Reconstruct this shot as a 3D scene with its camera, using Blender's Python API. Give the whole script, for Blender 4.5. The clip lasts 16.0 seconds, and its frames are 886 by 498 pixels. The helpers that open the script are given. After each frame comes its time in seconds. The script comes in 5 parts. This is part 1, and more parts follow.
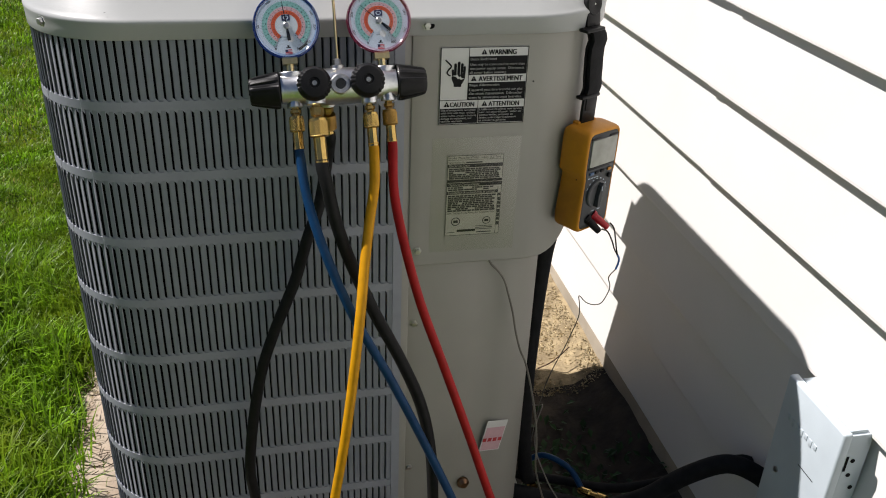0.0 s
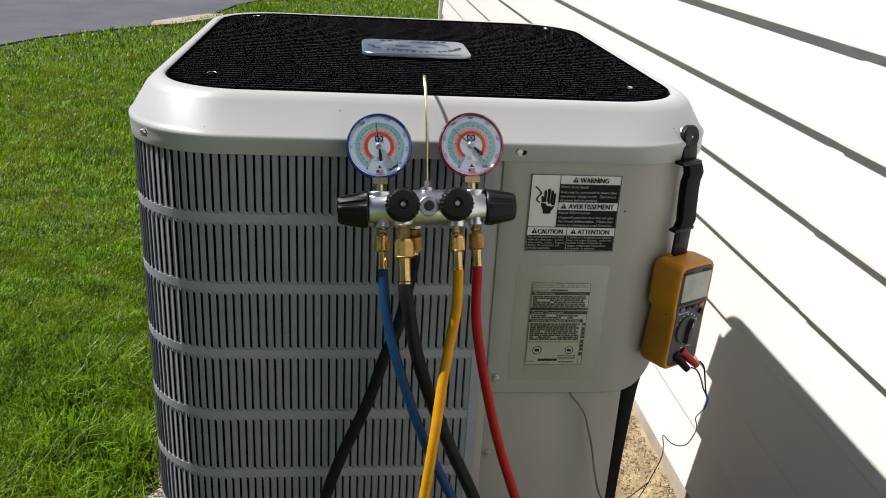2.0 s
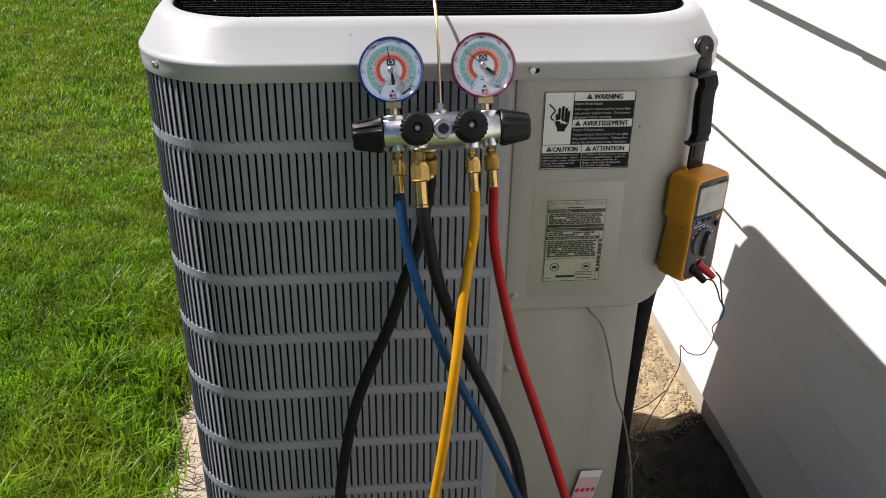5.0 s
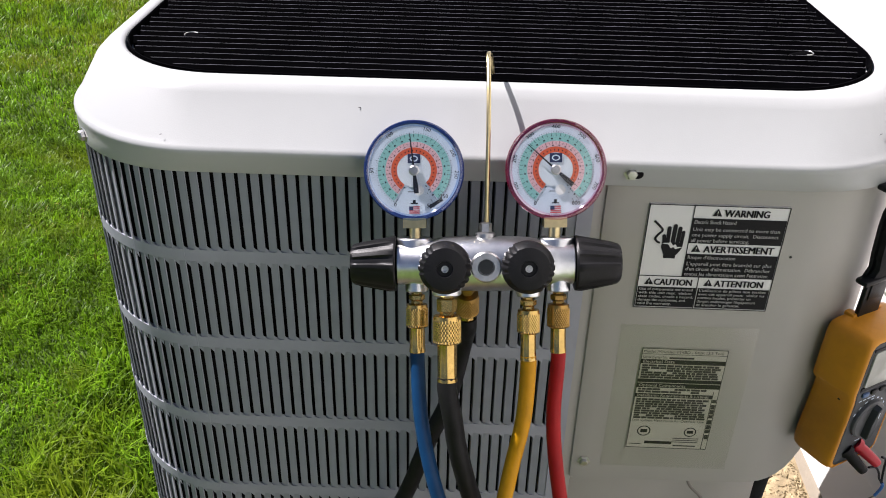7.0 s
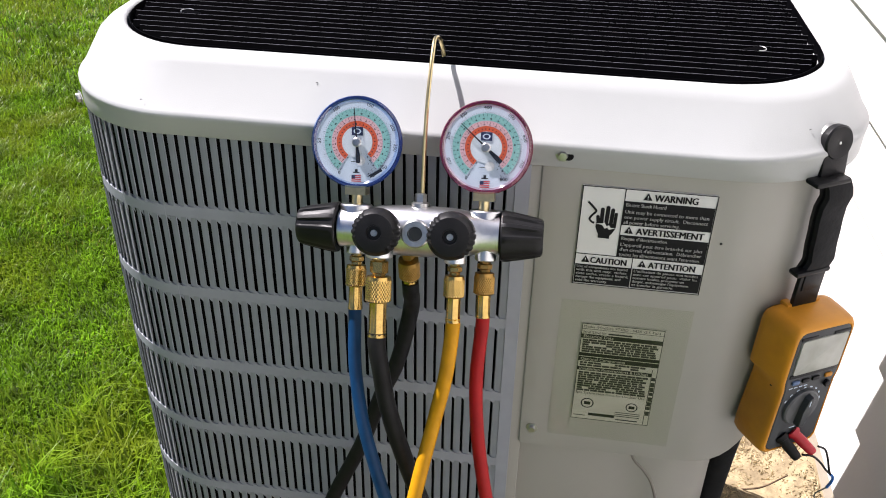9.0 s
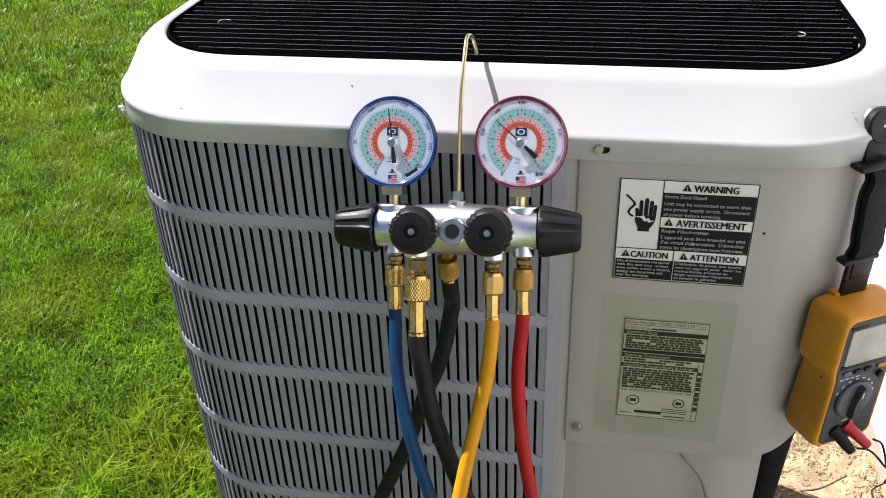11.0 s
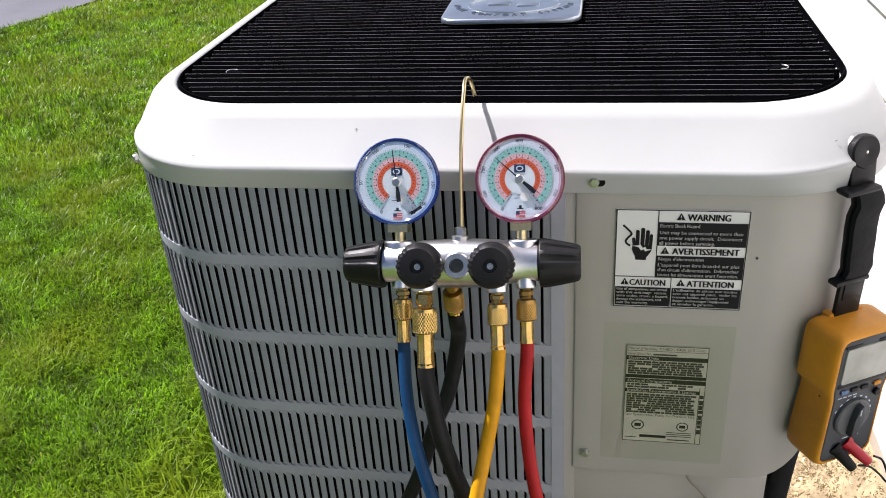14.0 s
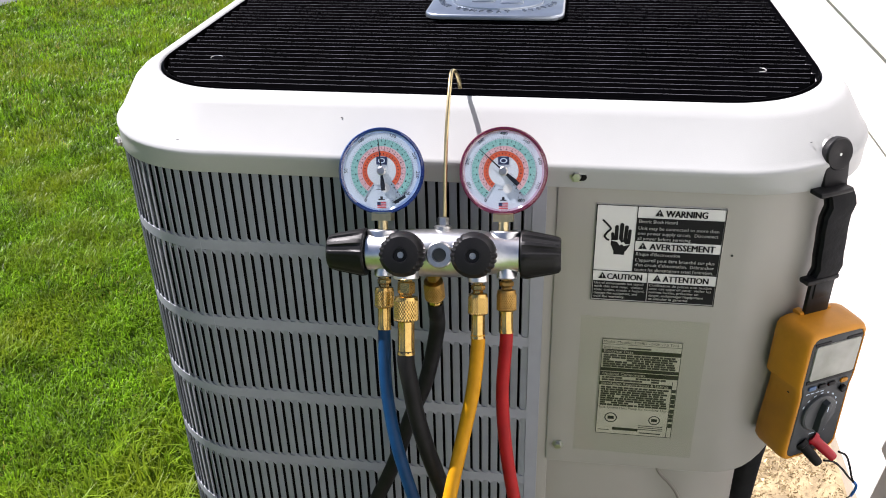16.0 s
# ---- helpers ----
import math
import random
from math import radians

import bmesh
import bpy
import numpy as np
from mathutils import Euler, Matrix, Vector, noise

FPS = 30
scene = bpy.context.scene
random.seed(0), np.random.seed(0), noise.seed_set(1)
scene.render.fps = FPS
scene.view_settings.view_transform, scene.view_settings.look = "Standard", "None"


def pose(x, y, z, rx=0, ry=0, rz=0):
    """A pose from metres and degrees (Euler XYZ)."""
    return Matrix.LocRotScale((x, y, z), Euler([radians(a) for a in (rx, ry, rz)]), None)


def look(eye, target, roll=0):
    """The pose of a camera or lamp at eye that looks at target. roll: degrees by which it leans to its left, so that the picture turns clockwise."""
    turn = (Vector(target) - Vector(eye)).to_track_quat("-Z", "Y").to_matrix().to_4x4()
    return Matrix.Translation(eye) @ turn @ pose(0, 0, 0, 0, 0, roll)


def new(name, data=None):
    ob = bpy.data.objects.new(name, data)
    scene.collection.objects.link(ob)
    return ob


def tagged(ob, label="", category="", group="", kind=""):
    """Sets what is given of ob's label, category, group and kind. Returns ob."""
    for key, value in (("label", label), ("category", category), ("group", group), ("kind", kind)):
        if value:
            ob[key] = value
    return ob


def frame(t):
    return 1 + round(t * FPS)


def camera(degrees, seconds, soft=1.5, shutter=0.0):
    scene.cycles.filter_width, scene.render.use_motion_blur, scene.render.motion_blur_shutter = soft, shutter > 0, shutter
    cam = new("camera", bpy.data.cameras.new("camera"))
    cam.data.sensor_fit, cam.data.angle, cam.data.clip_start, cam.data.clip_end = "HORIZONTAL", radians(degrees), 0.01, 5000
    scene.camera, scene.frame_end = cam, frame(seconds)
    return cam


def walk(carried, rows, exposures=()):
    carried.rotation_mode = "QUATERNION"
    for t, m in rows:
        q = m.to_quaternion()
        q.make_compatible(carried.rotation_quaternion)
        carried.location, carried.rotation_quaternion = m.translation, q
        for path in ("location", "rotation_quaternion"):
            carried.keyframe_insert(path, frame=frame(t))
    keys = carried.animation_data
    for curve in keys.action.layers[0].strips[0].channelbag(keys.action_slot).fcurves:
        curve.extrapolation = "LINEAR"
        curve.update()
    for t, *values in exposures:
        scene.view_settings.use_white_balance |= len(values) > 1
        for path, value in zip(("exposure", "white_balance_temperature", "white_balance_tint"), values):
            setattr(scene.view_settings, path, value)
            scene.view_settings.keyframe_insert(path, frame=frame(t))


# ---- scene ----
cam = camera(53.8, 16.0, soft=1.0)
PATH = [
    (0, (-0.093, -1.117, 1.397), (0.289, 0.595, 0.435), 2.4),
    (0.5, (-0.105, -1.097, 1.403), (0.219, 0.655, 0.495), 2.6),
    (1, (-0.105, -1.079, 1.406), (0.181, 0.706, 0.55), 3.1),
    (1.5, (-0.102, -1.07, 1.402), (0.137, 0.758, 0.626), 2.7),
    (2, (-0.096, -1.078, 1.402), (0.121, 0.766, 0.658), 3.3),
    (2.5, (-0.094, -1.098, 1.409), (0.092, 0.756, 0.68), 2.3),
    (3, (-0.104, -1.114, 1.412), (0.087, 0.731, 0.663), 2.4),
    (3.5, (-0.108, -1.132, 1.415), (0.056, 0.687, 0.601), 0.8),
    (3.7, (-0.109, -1.138, 1.418), (0.049, 0.68, 0.598), 0.8),
    (5.8, (-0.096, -0.915, 1.41), (0.166, 0.81, 0.432), 1.0),
    (6, (-0.11, -0.847, 1.413), (0.196, 0.867, 0.43), 1.5),
    (6.5, (-0.098, -0.73, 1.423), (0.135, 0.985, 0.42), 1.5),
    (7, (-0.023, -0.669, 1.428), (-0.054, 1.04, 0.389), 1.4),
    (7.5, (0.053, -0.674, 1.438), (-0.154, 1.003, 0.368), 1.2),
    (8, (0.093, -0.699, 1.435), (-0.166, 0.957, 0.344), -0.5),
    (8.5, (0.102, -0.716, 1.443), (-0.113, 0.962, 0.376), 1.2),
    (8.7, (0.107, -0.718, 1.45), (-0.12, 0.956, 0.38), 1.4),
    (10.8, (0.124, -0.718, 1.44), (-0.17, 0.955, 0.384), -1.4),
    (11, (0.122, -0.723, 1.44), (-0.217, 0.946, 0.391), -2.3),
    (11.5, (0.105, -0.729, 1.444), (-0.233, 0.943, 0.4), -2.2),
    (12, (0.111, -0.738, 1.447), (-0.21, 0.958, 0.439), -2.6),
    (12.5, (0.115, -0.743, 1.447), (-0.257, 0.945, 0.441), -3.4),
    (13, (0.121, -0.744, 1.453), (-0.226, 0.945, 0.439), -3.7),
    (13.5, (0.123, -0.748, 1.454), (-0.217, 0.957, 0.466), -3.2),
    (14, (0.126, -0.75, 1.455), (-0.224, 0.958, 0.477), -4.1),
    (14.5, (0.119, -0.757, 1.455), (-0.23, 0.947, 0.469), -3.4),
    (15, (0.116, -0.761, 1.453), (-0.21, 0.947, 0.464), -2.9),
    (15.5, (0.112, -0.765, 1.453), (-0.193, 0.947, 0.465), -2.3),
    (16, (0.115, -0.765, 1.451), (-0.164, 0.956, 0.471), -1.5),
]
EXPOSURES = [(t, stops, kelvin, 16 if t < 5 else 21) for t, stops, kelvin in ((0, 0.56, 6600), (3.7, 0.56, 6600), (5.8, 0.94, 6550), (7, 1.10, 6450), (8.5, 1.27, 6450), (11, 1.35, 6430), (16, 1.35, 6430))]
walk(cam, [(t, look(eye, target, roll)) for t, eye, target, roll in PATH], EXPOSURES)

# ---- world and sun ----
TO_SUN = Vector((-1.0, 0.46, 1.53)).normalized()
world = bpy.data.worlds.new("sky")
scene.world = world
world.use_nodes = True
wn = world.node_tree.nodes
sky = wn.new("ShaderNodeTexSky")
sky.sky_type = "NISHITA"
sky.sun_disc = False
sky.dust_density, sky.ozone_density = 0.4, 3.0
sky.sun_elevation = math.asin(TO_SUN.z)
sky.sun_rotation = math.atan2(TO_SUN.x, TO_SUN.y)
wn["Background"].inputs[1].default_value = 0.031
world.node_tree.links.new(sky.outputs[0], wn["Background"].inputs[0])
sun = new("sun", bpy.data.lights.new("sun", "SUN"))
sun.data.energy, sun.data.angle, sun.data.color = 5.0, radians(0.53), (1.0, 0.985, 0.945)
sun.matrix_world = look(TO_SUN * 20, (0, 0, 0))


# ---- materials ----
def material(name, color, rough=0.5, metal=0.0, vary=0.12, scale=30.0, bump=0.0, bump_scale=200.0, island=0.0, obj=0.0, spec=0.38, stain=None, stain_scale=6.0, translucent=0.0, coat=0.0):
    m = bpy.data.materials.new(name)
    m.use_nodes = True
    nt = m.node_tree
    n, l = nt.nodes, nt.links
    b = n["Principled BSDF"]
    b.inputs["Roughness"].default_value = rough
    b.inputs["Metallic"].default_value = metal
    b.inputs["Specular IOR Level"].default_value = spec
    b.inputs["Coat Weight"].default_value = coat
    tc = n.new("ShaderNodeTexCoord")
    noise_a = n.new("ShaderNodeTexNoise")
    noise_a.inputs["Scale"].default_value = scale
    noise_a.inputs["Detail"].default_value = 6
    l.new(tc.outputs["Object"], noise_a.inputs["Vector"])
    ramp = n.new("ShaderNodeMapRange")
    ramp.inputs["From Min"].default_value, ramp.inputs["From Max"].default_value = 0.3, 0.7
    ramp.inputs["To Min"].default_value, ramp.inputs["To Max"].default_value = 1 - vary, 1 + vary
    l.new(noise_a.outputs["Fac"], ramp.inputs["Value"])
    value = ramp.outputs[0]
    for amount, kind, socket in ((island, "ShaderNodeNewGeometry", "Random Per Island"), (obj, "ShaderNodeObjectInfo", "Random")):
        if amount:
            src = n.new(kind)
            mr = n.new("ShaderNodeMapRange")
            mr.inputs["To Min"].default_value, mr.inputs["To Max"].default_value = 1 - amount, 1 + amount
            l.new(src.outputs[socket], mr.inputs["Value"])
            mul = n.new("ShaderNodeMath")
            mul.operation = "MULTIPLY"
            l.new(value, mul.inputs[0])
            l.new(mr.outputs[0], mul.inputs[1])
            value = mul.outputs[0]
    hue = n.new("ShaderNodeHueSaturation")
    hue.inputs["Color"].default_value = (*color, 1)
    l.new(value, hue.inputs["Value"])
    out = hue.outputs[0]
    if stain:
        nb = n.new("ShaderNodeTexNoise")
        nb.inputs["Scale"].default_value = stain_scale
        nb.inputs["Detail"].default_value = 8
        l.new(tc.outputs["Object"], nb.inputs["Vector"])
        mr = n.new("ShaderNodeMapRange")
        mr.inputs["From Min"].default_value, mr.inputs["From Max"].default_value = 0.45, 0.72
        l.new(nb.outputs["Fac"], mr.inputs["Value"])
        mix = n.new("ShaderNodeMixRGB")
        mix.inputs[2].default_value = (*stain, 1)
        l.new(mr.outputs[0], mix.inputs[0])
        l.new(out, mix.inputs[1])
        out = mix.outputs[0]
    l.new(out, b.inputs["Base Color"])
    if bump:
        nb = n.new("ShaderNodeTexNoise")
        nb.inputs["Scale"].default_value = bump_scale
        nb.inputs["Detail"].default_value = 5
        l.new(tc.outputs["Object"], nb.inputs["Vector"])
        bn = n.new("ShaderNodeBump")
        bn.inputs["Strength"].default_value = 0.6
        bn.inputs["Distance"].default_value = bump
        l.new(nb.outputs["Fac"], bn.inputs["Height"])
        l.new(bn.outputs[0], b.inputs["Normal"])
    if translucent:
        tr = n.new("ShaderNodeBsdfTranslucent")
        l.new(out, tr.inputs[0])
        mx = n.new("ShaderNodeMixShader")
        mx.inputs[0].default_value = translucent
        l.new(b.outputs[0], mx.inputs[1])
        l.new(tr.outputs[0], mx.inputs[2])
        l.new(mx.outputs[0], n["Material Output"].inputs[0])
    return m


def clear(name, gloss=0.07, tint=(1, 1, 1), rough=0.02):
    m = bpy.data.materials.new(name)
    m.use_nodes = True
    n, l = m.node_tree.nodes, m.node_tree.links
    n.remove(n["Principled BSDF"])
    t, g, mx = n.new("ShaderNodeBsdfTransparent"), n.new("ShaderNodeBsdfGlossy"), n.new("ShaderNodeMixShader")
    t.inputs[0].default_value = (*tint, 1)
    g.inputs["Roughness"].default_value = rough
    mx.inputs[0].default_value = gloss
    l.new(t.outputs[0], mx.inputs[1])
    l.new(g.outputs[0], mx.inputs[2])
    l.new(mx.outputs[0], n["Material Output"].inputs[0])
    return m


PAINT = material("beige_enamel", (0.332, 0.322, 0.291), 0.42, vary=0.035, scale=9, bump=0.00012, bump_scale=900, stain=(0.288, 0.2808, 0.252), stain_scale=3.5)
# same enamel as PAINT, paled to put the sunlight on the cap into its colour
CAP = material("sun_lightened_enamel", (0.3708, 0.3816, 0.378), 0.4, vary=0.02, scale=14, bump=0.00012, bump_scale=900)
GUARD = material("grey_coated_steel", (0.2772, 0.2894, 0.3276), 0.5, vary=0.06, scale=40, bump=0.0002, bump_scale=500, obj=0.04)
RIB_CREST = material("grey_rib_crest", (0.072, 0.072, 0.0828), 0.6, vary=0.35, scale=22)
GRILLE = material("black_fan_grille", (0.001, 0.001, 0.0014), 0.75, spec=0.0072, vary=0.3, scale=30, obj=0.2)
DARK_SILVER = material("shaded_badge_relief", (0.216, 0.248, 0.296), 0.35, 0.9, vary=0.1, scale=60)
COIL = material("dark_coil_fins", (0.0086, 0.0086, 0.0086), 0.8, spec=0.072, vary=0.3, scale=80)
MATTE = material("black_rubber_plastic", (0.0072, 0.0072, 0.0079), 0.42, spec=0.216, vary=0.2, scale=120, bump=0.0002, bump_scale=700)
RUBBER = material("black_hose_rubber", (0.010, 0.010, 0.0105), 0.5, spec=0.144, vary=0.25, scale=90, bump=0.0003, bump_scale=600)
FOAM = material("black_foam_insulation", (0.011, 0.0112, 0.0125), 0.75, spec=0.18, vary=0.3, scale=60, bump=0.0012, bump_scale=150)
CHROME = material("brushed_aluminium", (0.70, 0.71, 0.72), 0.3, 1.0, vary=0.08, scale=160, bump=0.00015, bump_scale=600)
STEEL = material("zinc_steel", (0.512, 0.512, 0.504), 0.33, 1.0, vary=0.15, scale=200)
BRASS = material("brass", (0.624, 0.416, 0.136), 0.25, 1.0, vary=0.15, scale=200, bump=0.0001, bump_scale=500)
NECK = material("pale_brass", (0.64, 0.528, 0.288), 0.3, 1.0, vary=0.12, scale=150)
BRASS_DULL = material("aged_brass", (0.416, 0.248, 0.072), 0.36, 1.0, vary=0.25, scale=150, bump=0.0001, bump_scale=500)
BRONZE = material("dark_bronze", (0.208, 0.12, 0.072), 0.4, 1.0, vary=0.1)
LEAF = material("dark_weed_leaf", (0.0288, 0.0648, 0.018), 0.5, vary=0.3, scale=40, island=0.4, translucent=0.2)
GOLD = material("yellow_zinc_wire", (0.6, 0.496, 0.264), 0.28, 1.0, vary=0.1, scale=150)
HOSE_BLUE = material("blue_hose", (0.0036, 0.036, 0.1008), 0.45, spec=0.18, vary=0.15, scale=70, bump=0.0002, bump_scale=500)
HOSE_RED = material("red_hose", (0.3168, 0.0101, 0.0101), 0.45, spec=0.18, vary=0.15, scale=70, bump=0.0002, bump_scale=500)
HOSE_YELLOW = material("yellow_hose", (0.5184, 0.2448, 0.0043), 0.45, spec=0.18, vary=0.12, scale=70, bump=0.0002, bump_scale=500)
BLUE_RIM = material("blue_bezel", (0.0086, 0.0259, 0.108), 0.2, vary=0.1)
RED_RIM = material("red_bezel", (0.1008, 0.0072, 0.0274), 0.2, vary=0.1)
WHITE = material("white_dial", (0.4752, 0.5616, 0.6624), 0.5, vary=0.02)
DOT = material("white_paper_dot", (0.6336, 0.648, 0.6624), 0.5, vary=0.02)
PALE = material("pale_blue_dial", (0.5184, 0.5832, 0.648), 0.5, vary=0.02)
TEAL = material("teal_ink", (0.1944, 0.432, 0.4176), 0.5, vary=0.05, scale=300)
PINK = material("pink_ink", (0.5904, 0.3744, 0.4104), 0.5, vary=0.05, scale=300)
ORANGE_INK = material("orange_ink", (0.5328, 0.0828, 0.0216), 0.5, vary=0.05, scale=300)
INK = material("black_ink", (0.0072, 0.0072, 0.0086), 0.6, vary=0.1, scale=200, spec=0.18)
NAVY = material("navy_ink", (0.0108, 0.018, 0.0648), 0.45, vary=0.1)
RED_INK = material("red_ink", (0.4464, 0.036, 0.0432), 0.45, vary=0.1)
PAPER = material("white_label_film", (0.64, 0.64, 0.624), 0.42, vary=0.03, scale=40)
PLATE = material("silver_label_foil", (0.40, 0.385, 0.335), 0.4, vary=0.08, scale=60)
GREYBAR = material("grey_ink", (0.0101, 0.0101, 0.0101), 0.5, vary=0.3, scale=300)
SILVER = material("silver_badge", (0.4, 0.448, 0.504), 0.28, 0.9, vary=0.1, scale=40)
YELLOW = material("amber_holster_rubber", (0.60, 0.245, 0.010), 0.5, vary=0.1, scale=25, bump=0.0003, bump_scale=400, stain=(0.3744, 0.144, 0.0086), stain_scale=14)
DIAL_GREY = material("dark_grey_plastic", (0.0324, 0.036, 0.0396), 0.45, vary=0.15, scale=60)
KNOB_GREY = material("mid_grey_plastic", (0.072, 0.0756, 0.0792), 0.5, vary=0.12, scale=60)
BUTTON_BLUE = material("blue_grey_button", (0.072, 0.1224, 0.2304), 0.5, vary=0.1)
SCREEN = material("lcd_window", (0.3024, 0.3096, 0.2736), 0.25, vary=0.2, scale=40, stain=(0.36, 0.36, 0.3312), stain_scale=25)
PLUG_RED = material("red_plug", (0.396, 0.0108, 0.0216), 0.4, vary=0.1)
WIRE_BLUE = material("blue_sleeve", (0.0216, 0.1224, 0.396), 0.45, vary=0.1)
WIRE_GREY = material("grey_thin_wire", (0.1584, 0.144, 0.1224), 0.5, vary=0.2)
SIDING = material("cream_vinyl_siding", (0.711, 0.698, 0.672), 0.45, vary=0.025, scale=4, bump=0.0004, bump_scale=60, obj=0.012)
TRIM = material("white_trim", (0.6708, 0.6622, 0.6364), 0.45, vary=0.03)
CONCRETE = material("foundation_concrete", (0.3312, 0.288, 0.2232), 0.85, vary=0.15, scale=12, bump=0.002, bump_scale=90, stain=(0.216, 0.1872, 0.144))
CLAY = material("pale_cracked_clay", (0.36, 0.2952, 0.2232), 0.95, vary=0.2, scale=22, bump=0.006, bump_scale=70, stain=(0.216, 0.1584, 0.1152), stain_scale=11)
# soil colour with the unit's shade already put into it
SOIL = material("shade_darkened_soil", (0.054, 0.0418, 0.0302), 0.95, vary=0.35, scale=22, bump=0.008, bump_scale=70, stain=(0.0216, 0.0173, 0.0122), stain_scale=9)
LITTER = material("straw_littered_soil", (0.285, 0.222, 0.128), 0.95, vary=0.3, scale=40, bump=0.006, bump_scale=120, stain=(0.1584, 0.1188, 0.0684), stain_scale=16)
CHIP = material("stones_and_straw", (0.42, 0.34, 0.20), 0.9, vary=0.2, scale=90, island=0.35)
TWIG = material("twig_bark", (0.0936, 0.0612, 0.036), 0.9, vary=0.3, scale=90, island=0.4)
TURF = material("turf", (0.0432, 0.0778, 0.0072), 0.95, vary=0.35, scale=5, bump=0.01, bump_scale=60, stain=(0.058, 0.082, 0.009), stain_scale=3.0)
BLADE = material("grass_blades", (0.126, 0.246, 0.0075), 0.4, spec=0.288, vary=0.45, scale=9.0, island=0.7, stain=(0.198, 0.2628, 0.0115), stain_scale=2.8, translucent=0.42)
STRAW = material("dry_grass_blades", (0.3096, 0.288, 0.0504), 0.7, vary=0.2, scale=5, island=0.4, translucent=0.25)
ASPHALT = material("asphalt", (0.0706, 0.0742, 0.0878), 0.85, vary=0.15, scale=3, bump=0.004, bump_scale=160, stain=(0.0972, 0.1008, 0.1152), stain_scale=1.0)
BOXGREY = material("grey_box_enamel", (0.48, 0.544, 0.584), 0.45, vary=0.06, scale=12, bump=0.0002, bump_scale=500)
FILM = clear("clear_label_overlay", 0.035, (0.985, 0.984, 0.978), 0.15)
GLASS = clear("gauge_lens", 0.045)
BLUE_CLEAR = clear("clear_blue_plastic", 0.14, (0.62, 0.74, 0.97), 0.06)
RED_CLEAR = clear("clear_red_plastic", 0.14, (0.94, 0.66, 0.76), 0.06)


# ---- shapes ----
def mesh_of(name, bm, mat, smooth=35):
    me = bpy.data.meshes.new(name)
    bmesh.ops.recalc_face_normals(bm, faces=bm.faces)
    bm.to_mesh(me)
    bm.free()
    me.materials.append(mat)
    if smooth:
        for p in me.polygons:
            p.use_smooth = True
        me.set_sharp_from_angle(angle=radians(smooth))
    return me


def part(name, bm, mat, parent=None, label="", at=None, smooth=35):
    ob = new(name, mesh_of(name, bm, mat, smooth))
    if parent:
        ob.parent = parent
    if at is not None:
        ob.matrix_basis = at
    return tagged(ob, label) if label else ob


def thing(name, label, category, at=None, group="", kind=""):
    ob = new(name)
    ob.empty_display_size = 0.05
    if at is not None:
        ob.matrix_basis = at
    return tagged(ob, label, category, group, kind)


def box(x0, x1, y0, y1, z0, z1, bevel=0.0, segs=2):
    bm = bmesh.new()
    bmesh.ops.create_cube(bm, size=1, matrix=Matrix.Translation(((x0 + x1) / 2, (y0 + y1) / 2, (z0 + z1) / 2)) @ Matrix.Diagonal((x1 - x0, y1 - y0, z1 - z0, 1)))
    if bevel:
        bmesh.ops.bevel(bm, geom=bm.edges[:], offset=bevel, segments=segs, affect="EDGES", profile=0.5)
    return bm


def join(*parts):
    bm = parts[0]
    for other in parts[1:]:
        me = bpy.data.meshes.new("tmp")
        other.to_mesh(me)
        other.free()
        bm.from_mesh(me)
        bpy.data.meshes.remove(me)
    return bm


def moved(bm, m):
    bmesh.ops.transform(bm, matrix=m, verts=bm.verts)
    return bm


AXIS = {"z": Matrix.Identity(4), "y": pose(0, 0, 0, 90), "x": pose(0, 0, 0, 0, 90), "-y": pose(0, 0, 0, 90), "-z": pose(0, 0, 0, 180)}


def lathe(profile, n=32, axis="z", ripple=None):
    """Profile rows are (radius, height); the axis points along local z before it is turned. 'y' points to -y."""
    bm = bmesh.new()
    rings = []
    for i, (r, h) in enumerate(profile):
        if r < 1e-6:
            rings.append([bm.verts.new((0, 0, h))])
        else:
            rings.append([bm.verts.new((r * (ripple(i, a) if ripple else 1) * math.cos(a), r * (ripple(i, a) if ripple else 1) * math.sin(a), h)) for a in (2 * math.pi * k / n for k in range(n))])
    for a, b in zip(rings, rings[1:]):
        for k in range(n):
            j = (k + 1) % n
            if len(a) == 1 and len(b) > 1:
                bm.faces.new((a[0], b[j], b[k]))
            elif len(b) == 1 and len(a) > 1:
                bm.faces.new((a[k], a[j], b[0]))
            elif len(a) > 1:
                bm.faces.new((a[k], a[j], b[j], b[k]))
    for ring, flip in ((rings[0], True), (rings[-1], False)):
        if len(ring) > 1:
            bm.faces.new(ring[::-1] if flip else ring)
    return moved(bm, AXIS[axis])


def spline(points, steps=8):
    pts = [Vector(p) for p in points]
    pts = [2 * pts[0] - pts[1]] + pts + [2 * pts[-1] - pts[-2]]
    out = []
    for i in range(1, len(pts) - 2):
        p0, p1, p2, p3 = pts[i - 1:i + 3]
        for s in range(steps):
            t = s / steps
            out.append(0.5 * (2 * p1 + (p2 - p0) * t + (2 * p0 - 5 * p1 + 4 * p2 - p3) * t * t + (3 * p1 - p0 - 3 * p2 + p3) * t ** 3))
    return out + [pts[-2]]


